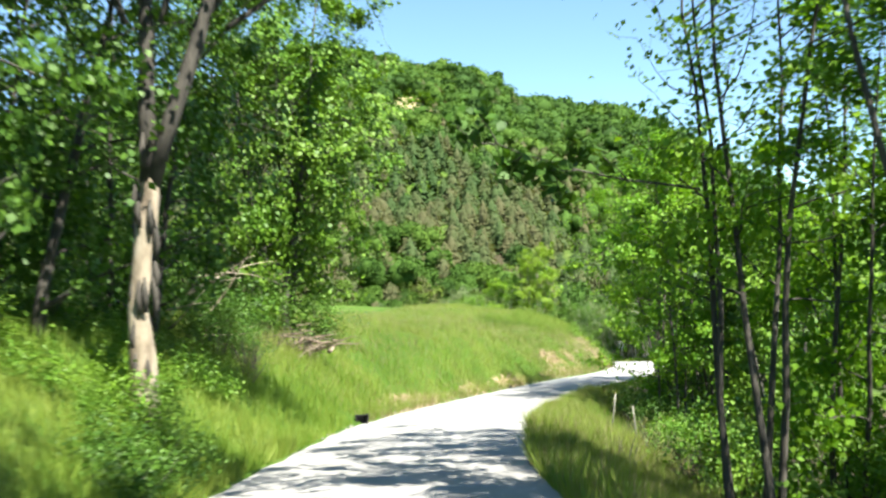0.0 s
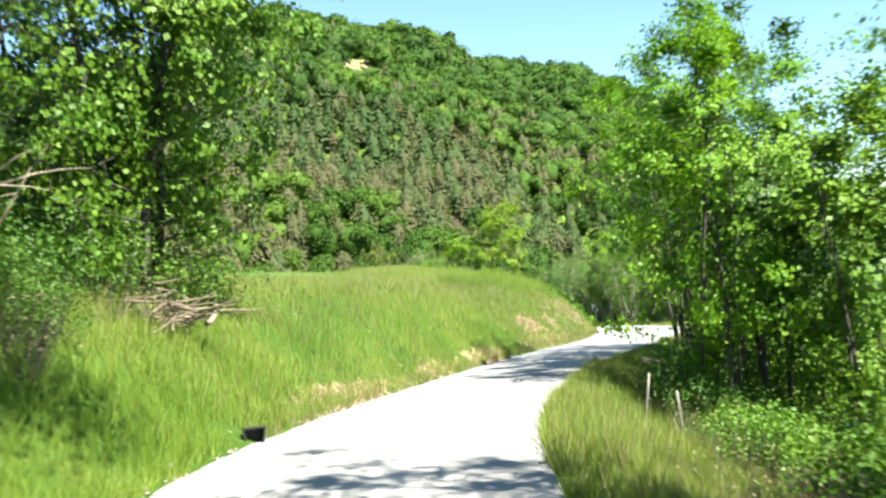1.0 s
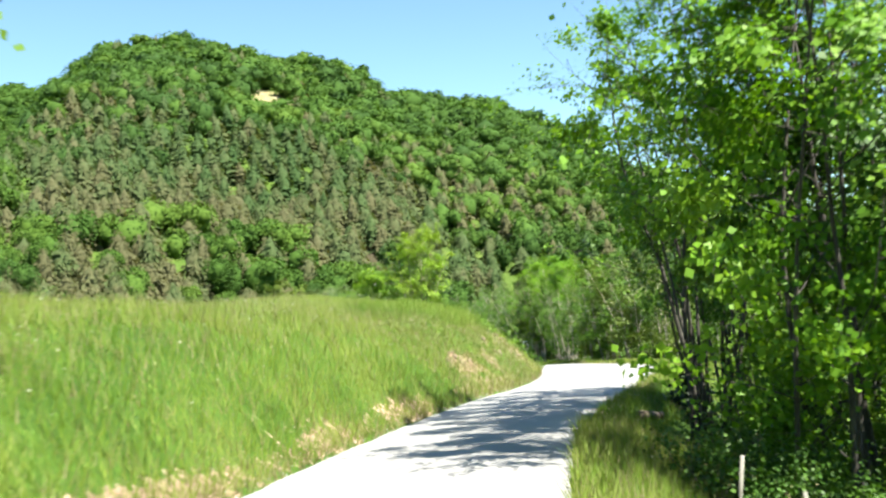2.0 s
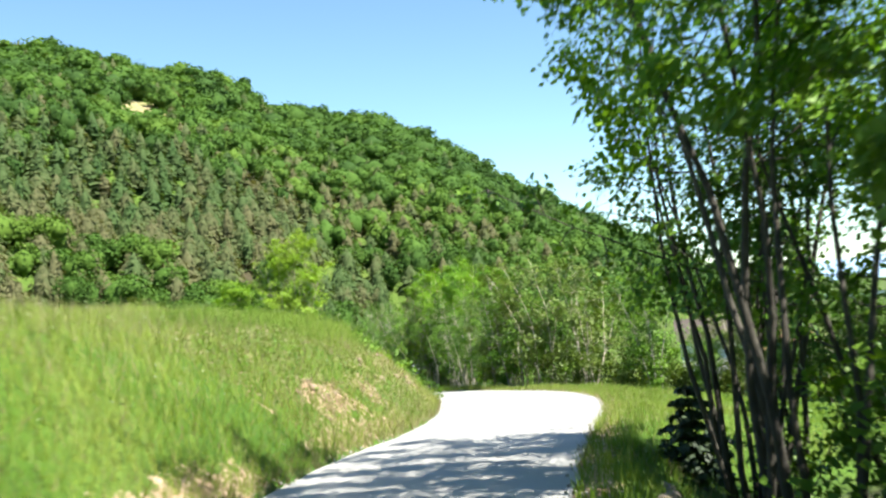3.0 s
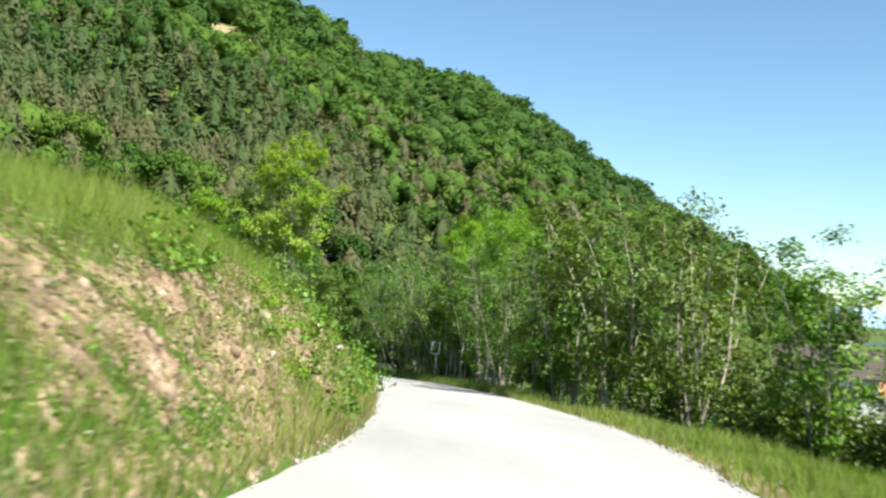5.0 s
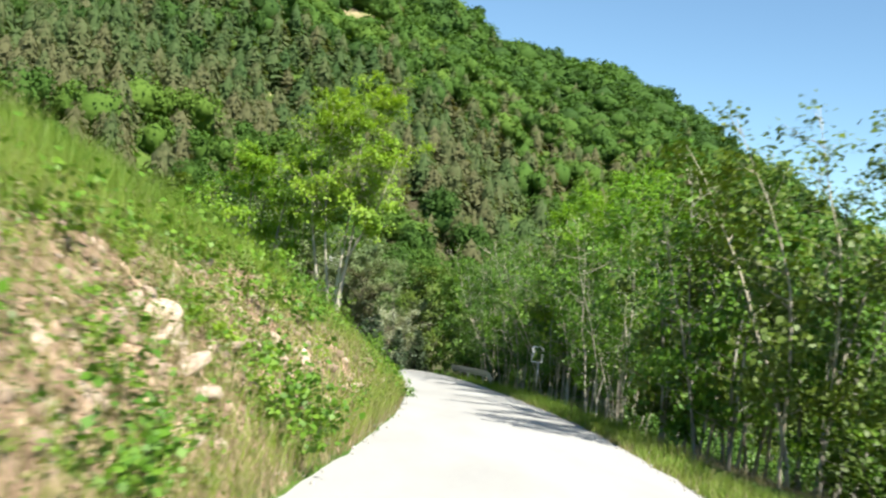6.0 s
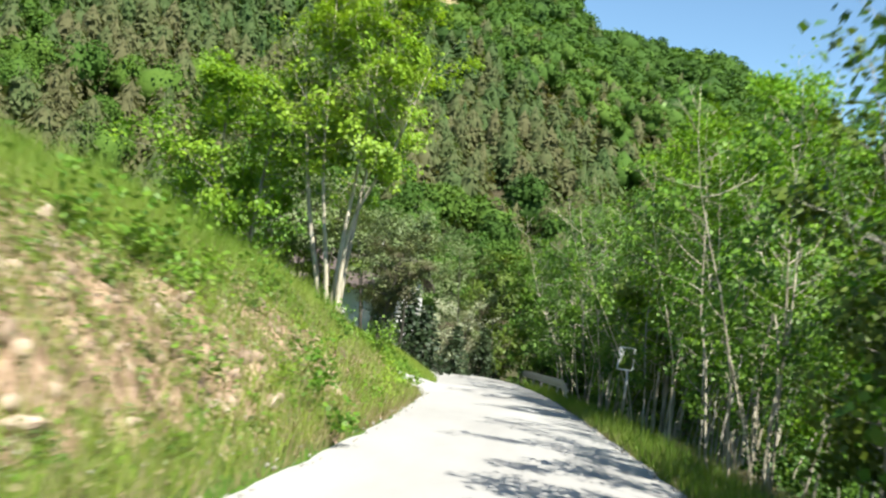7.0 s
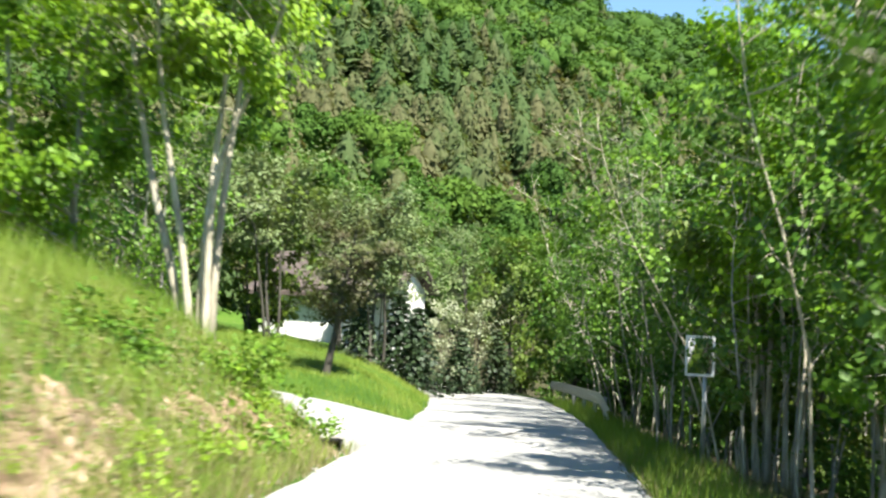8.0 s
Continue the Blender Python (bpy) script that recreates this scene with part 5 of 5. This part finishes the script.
for i, (x, y) in enumerate(rock_spots(1100, 45, 90)):
    s = 0.025 + 0.085 * srng.uniform() ** 2
    push = 1 + srng.normal(size=(len(BALL_V), 1)) * 0.16
    q = (BALL_V * push * srng.uniform(0.55, 1.2, size=(1, 3))) @ np.array(pose(0, 0, 0, *srng.uniform(0, 360, 3)).to_3x3()) * s
    rubble_f.append(BALL_F + len(BALL_V) * len(rubble_v))
    rubble_v.append(q + np.array(ground_point(x, y, s * 0.1)))
tagged(new("rubble", mesh_of("rubble", np.concatenate(rubble_v), np.concatenate(rubble_f), M_RUBBLE)), "small broken pale stones strewn over the bank", "rubble", kind="stuff")

gravel_v, gravel_f = [], []
for i in range(1500):
    y = srng.uniform(18, 94)
    on_right = i % 3 > 0
    off = abs(srng.normal()) * 0.22 - 0.08
    x = float(right_x(y)) + off if on_right else float(left_x(y)) - off
    s = srng.uniform(0.008, 0.03)
    q = BALL_V * srng.uniform(0.5, 1.2, size=(1, 3)) * (1 + srng.normal(size=(len(BALL_V), 1)) * 0.15) * s
    z = float(road_z(y)) + 0.03 if off < 0.03 else float(gz(x, y)) + 0.01
    gravel_f.append(BALL_F + len(BALL_V) * len(gravel_v))
    gravel_v.append(q + np.array((x, y, z)))
tagged(new("gravel", mesh_of("gravel", np.concatenate(gravel_v), np.concatenate(gravel_f), M_CONCRETE)), "pale loose gravel along the crumbling road edges", "gravel", kind="stuff")

# ---- brush pile, stakes, fallen log ----
pile = tagged(new("brush_pile"), "heap of cut dry branches under the trees", "branches")
pile.location = ground_point(-3.6, 24.4)
prng = np.random.default_rng(320)
for i in range(64):
    s = Soup()
    a = prng.uniform(-0.5, 0.5) + (0 if i % 3 else 1.2)
    c = Vector((prng.normal() * 0.45, prng.normal() * 0.35, 0.05 + abs(prng.normal()) * 0.22))
    w = Vector((math.cos(a), math.sin(a), prng.normal() * 0.2))
    L = prng.uniform(0.35, 1.0)
    s.tube(bend_path(prng, c - w * L / 2, w, L, 4, 0.0, 0.1), [0.02, 0.018, 0.015, 0.011, 0.006] if i % 12 else [0.05, 0.048, 0.045, 0.04, 0.035], 5)
    attach("branch", s.mesh("branch", M_BRUSH), pile)
snags = tagged(new("dead_branches"), "long bare dead branches leaning out from the trees", "branches")
snags.location = ground_point(-5.0, 21.0)
for i in range(9):
    s = Soup()
    w = Vector((prng.uniform(0.7, 1.2), prng.uniform(-0.5, 0.3), prng.uniform(0.05, 0.55)))
    L = prng.uniform(1.2, 2.2)
    s.tube(bend_path(prng, (prng.normal() * 0.3 - 0.4, prng.normal() * 0.4, 0.1 + 0.17 * i), w, L, 6, 0.0, 0.12), [0.022, 0.02, 0.017, 0.014, 0.011, 0.008, 0.004], 5)
    attach("branch", s.mesh("branch", M_DEADWOOD), snags)
for i, (x, y, h, tilt) in enumerate([(4.35, 27.0, 1.0, 9), (4.95, 26.6, 0.95, -4)]):
    s = Soup()
    s.tube([(0, 0, -0.2), (0.01, 0, h * 0.5), (0, 0, h)], [0.024, 0.022, 0.02], 6)
    t = tagged(new("stake", s.mesh("stake", M_BARK)), "thin pale wooden stake leaning in the grass", "stake", "stakes")
    t.matrix_basis = pose(x, y, float(gz(x, y)), 0, tilt, 0)
for x, y, L, r, turn in [(7.2, 37.6, 2.6, 0.1, 62), (7.9, 39.0, 1.6, 0.07, 70)]:
    s = Soup()
    s.tube([(-L / 2, 0, 0), (-L / 6, 0.04, 0.02), (L / 6, -0.02, 0.01), (L / 2, 0.03, 0)], [r, r * 0.95, r * 0.9, r * 0.8], 9)
    t = tagged(new("fallen_log", s.mesh("fallen_log", M_BRUSH)), "reddish fallen log at the edge of the road", "log", "fallen logs")
    zz = [float(gz(x + q * math.cos(radians(turn)), y + q * math.sin(radians(turn)))) for q in (-L / 2, L / 2)]
    t.matrix_basis = pose(x, y, sum(zz) / 2 + r * 0.6, 0, 0, turn) @ pose(0, 0, 0, 0, -math.degrees(math.atan2(zz[1] - zz[0], L)), 0)

# ---- drain boxes at the foot of the bank ----
def drain(x, y, turn, size, slab, label):
    top = new("drain_inlet")
    w, h = 0.34 * size, 0.30 * size
    bm = bmesh.new()
    ring = [(-w / 2 * 0.7, 0), (w / 2 * 0.7, 0), (w / 2, h), (-w / 2, h)]
    rows = []
    for yy, k in ((0, 1.0), (0, 0.84), (0.22, 0.8)):
        rows.append([bm.verts.new((px * k, yy, h / 2 + (pz - h / 2) * k)) for px, pz in ring])
    for a, b in zip(rows, rows[1:]):
        for i in range(4):
            bm.faces.new((a[i], a[(i + 1) % 4], b[(i + 1) % 4], b[i]))
    bm.faces.new(rows[-1])
    part("mouth", bm, M_PLASTIC, top, "black open mouth")
    if slab:
        part("slab", box_bm((w * 1.05, 0.22, 0.03), (0, 0.13, h + 0.02), 0.01), M_CONCRETE, top, "pale concrete cover slab")
    top.matrix_basis = pose(x, y, float(road_z(y)) - 0.05, 0, 0, turn)
    return tagged(top, label, "drain", "drain inlets")


drain(-1.93, 22.2, 20, 0.95, False, "black drain inlet at the foot of the bank")
drain(11.0, 91.2, 15, 0.9, True, "dark drain inlet under a slab at the track")

# ---- traffic mirror ----
mirror = new("traffic_mirror")
mat_z = -5.66
post = Soup()
post.tube([(0.08, 0.05, -2.0), (0.08, 0.05, 0.25)], [0.03, 0.03], 10)
attach("post", post.mesh("post", M_GALV), mirror)
bm = bmesh.new()
W2, H2, B = 0.205, 0.29, 0.03
outer = [(-W2, -H2), (W2, -H2), (W2, H2), (-W2, H2)]
inner = [(-W2 + B, -H2 + B), (W2 - B, -H2 + B), (W2 - B, H2 - B), (-W2 + B, H2 - B)]
vo = [bm.verts.new((x, -0.025, z)) for x, z in outer]
vi = [bm.verts.new((x, -0.025, z)) for x, z in inner]
vb = [bm.verts.new((x, 0.02, z)) for x, z in outer]
vj = [bm.verts.new((x, 0.0, z)) for x, z in inner]
for i in range(4):
    j = (i + 1) % 4
    bm.faces.new((vo[i], vo[j], vi[j], vi[i]))
    bm.faces.new((vo[j], vo[i], vb[i], vb[j]))
    bm.faces.new((vi[i], vi[j], vj[j], vj[i]))
bm.faces.new(list(reversed(vb)))
part("frame", bm, M_FRAME, mirror, "white rectangular frame")
bm = bmesh.new()
bmesh.ops.create_grid(bm, x_segments=10, y_segments=12, size=1, matrix=pose(0, 0, 0, 90))
for v in bm.verts:
    v.co = Vector((v.co.x * (W2 - B), -0.004 - 0.02 * (1 - 0.5 * v.co.x ** 2 - 0.5 * v.co.z ** 2), v.co.z * (H2 - B)))
for f_ in bm.faces:
    f_.smooth = True
part("glass", bm, M_MIRROR, mirror, "slightly bulging mirror glass")
part("bracket", box_bm((0.12, 0.06, 0.05), (0.08, 0.04, -0.2), 0.008), M_GALV, mirror, "steel bracket")
mirror.matrix_basis = pose(16.12, 92.17, mat_z + 0.09, 3, 0, -4)
tagged(mirror, "rectangular traffic mirror in a white frame on a post", "traffic mirror")

# ---- guard rail ----
rail = new("guard_rail")
line = [(float(right_x(y)) + 0.60 + 0.25 * max(0, (102.6 - y)) ** 1.5 * 0.2, y) for y in np.arange(101.6, 114.5, 0.6)]
prof = [(0.0, -0.155), (0.03, -0.13), (0.03, -0.09), (-0.045, -0.05), (-0.045, -0.02), (0.0, 0.0), (-0.045, 0.02), (-0.045, 0.05), (0.03, 0.09), (0.03, 0.13), (0.0, 0.155)]
vs = []
for i, (x, y) in enumerate(line):
    drop = 0.3 * max(0, 1 - i / 3.0) ** 1.5
    z = float(road_z(y)) + 0.54 - drop
    for px, pz in prof:
        vs.append((x + px, y, z + pz))
g = np.arange(len(vs)).reshape(-1, len(prof))
attach("beam", mesh_of("beam", vs, np.stack([g[:-1, :-1], g[1:, :-1], g[1:, 1:], g[:-1, 1:]], -1).reshape(-1, 4), M_GALV, True), rail)
for i in range(2, len(line), 4):
    x, y = line[i]
    z = float(road_z(y))
    part("post", box_bm((0.09, 0.06, 1.1), (x + 0.09, y, z + 0.05), 0.006), M_GALV, rail)
tagged(rail, "galvanised steel guard rail with turned-down end", "guard rail")


# ---- houses ----
def house(x, y, turn, size, base, eave, ridge, roof_mat, wins, label):
    top = new("house")
    w, d = size
    part("wall", box_bm((w, d, eave - base), (0, 0, (eave + base) / 2)), M_PLASTER, top, "white plastered walls")
    bm = bmesh.new()
    o, t = 0.6, 0.18
    pts = [(-w / 2 - o, -d / 2 - o, eave - 0.25), (-w / 2 - o, 0, ridge), (-w / 2 - o, d / 2 + o, eave - 0.25)]
    lo = [[bm.verts.new((sx * (w / 2 + o), py, pz + dz)) for _, py, pz in pts] for sx in (-1, 1) for dz in (0, t)]
    a0, a1, b0, b1 = lo
    for k in range(2):
        bm.faces.new((a1[k], a1[k + 1], b1[k + 1], b1[k]))
        bm.faces.new((a0[k + 1], a0[k], b0[k], b0[k + 1]))
        bm.faces.new((a0[k], a0[k + 1], a1[k + 1], a1[k]))
        bm.faces.new((b0[k + 1], b0[k], b1[k], b1[k + 1]))
    for k in (0, 2):
        bm.faces.new((a0[k], a1[k], b1[k], b0[k]))
    bmesh.ops.recalc_face_normals(bm, faces=bm.faces[:])
    roof = part("roof", bm, roof_mat, top, "pitched tiled roof")
    part("chimney", box_bm((0.7, 0.7, 1.6), (w * 0.2, d * 0.12, ridge + 0.2), 0.02), M_PLASTER, roof)
    for sx in (-1, 1):
        bm = bmesh.new()
        tri = [bm.verts.new((sx * (w / 2 - 0.02), py, pz)) for py, pz in ((-d / 2, eave - 0.02), (d / 2, eave - 0.02), (0, ridge - 0.25))]
        tri2 = [bm.verts.new((sx * (w / 2 - 0.2), v.co.y, v.co.z)) for v in tri]
        bm.faces.new(tri if sx < 0 else list(reversed(tri)))
        bm.faces.new(tri2)
        for i in range(3):
            bm.faces.new((tri[i], tri[(i + 1) % 3], tri2[(i + 1) % 3], tri2[i]))
        part("gable", bm, M_PLASTER, top)
    for wx, wz in wins:
        win = part("window", box_bm((1.1, 0.08, 1.2), (wx, -d / 2 - 0.03, wz), 0.01), M_FRAME, top, "white-framed window")
        for sx in (-0.27, 0.27):
            part("pane", box_bm((0.44, 0.03, 1.02), (wx + sx, -d / 2 - 0.075, wz)), M_WINDOW, win)
    top.matrix_basis = pose(x, y, 0, 0, 0, turn)
    return tagged(top, label, "house", "houses")


house(4.2, 124.5, -8, (6.2, 6.0), -10.5, -5.6, -4.0, M_ROOF_BROWN, [], "white house behind garden trees")
house(63.0, 137.0, -28, (9.0, 8.0), -17.0, -8.4, -6.2, M_ROOF_BROWN, [(-2.5, -10), (1.5, -10)], "white house with dark brown roof in the valley")
house(71.7, 139.5, -20, (8.0, 8.0), -18.0, -10.2, -8.2, M_ROOF_ORANGE, [(-2.0, -11), (2.0, -11)], "white house with orange tiled roof in the valley")

# ---- woods in the valley ----
def valley_woods(name, seed, count, material, label):
    rng = np.random.default_rng(seed)
    vs, fs, shade, made, base = [], [], [], 0, 0
    while made < count:
        x, y = 36 + 294 * rng.uniform() ** 2, 45 + 380 * rng.uniform() ** 1.6
        if y < 70 - 0.4 * (x - 36) or hill_z(x, y) > -9 or (abs(x - 70) < 14 and abs(y - 136) < 10):
            continue
        v, f = broadleaf_tufts(rng, 3.8, 6.0)
        vs.append(v + np.array([x, y, float(gz(x, y)) - 0.5]))
        fs.append(f + base)
        base += len(v)
        shade.append(np.full(len(v), np.clip(0.3 + rng.normal() * 0.15, 0.05, 0.95)))
        made += 1
    return tufts_object(name, vs, fs, shade, material, label)


def slope_woods(name, seed, count, material, label):
    """Woods on the falling land east of the road."""
    rng = np.random.default_rng(seed)
    vs, fs, shade, made, base = [], [], [], 0, 0
    while made < count:
        x, y = rng.uniform(14, 105), rng.uniform(-12, 135)
        dr = x - float(right_x(y))
        if dr < np.interp(y, [20, 34, 44, 50, 60, 78, 90], [11, 11, 16, 24, 30, 22, 14]) or (abs(x - 70) < 16 and y > 100):
            continue
        v, f = broadleaf_tufts(rng, 3.6, 5.6)
        vs.append(v + np.array([x, y, float(gz(x, y)) - 0.5]))
        fs.append(f + base)
        base += len(v)
        shade.append(np.full(len(v), np.clip(0.3 + rng.normal() * 0.15, 0.05, 0.95)))
        made += 1
    return tufts_object(name, vs, fs, shade, material, label)


slope_woods("slope_woods", 402, 260, M_WOODS, "green woods on the falling land beside the road")
valley_woods("valley_woods", 401, 300, M_WOODS, "green woods filling the valley below the road")
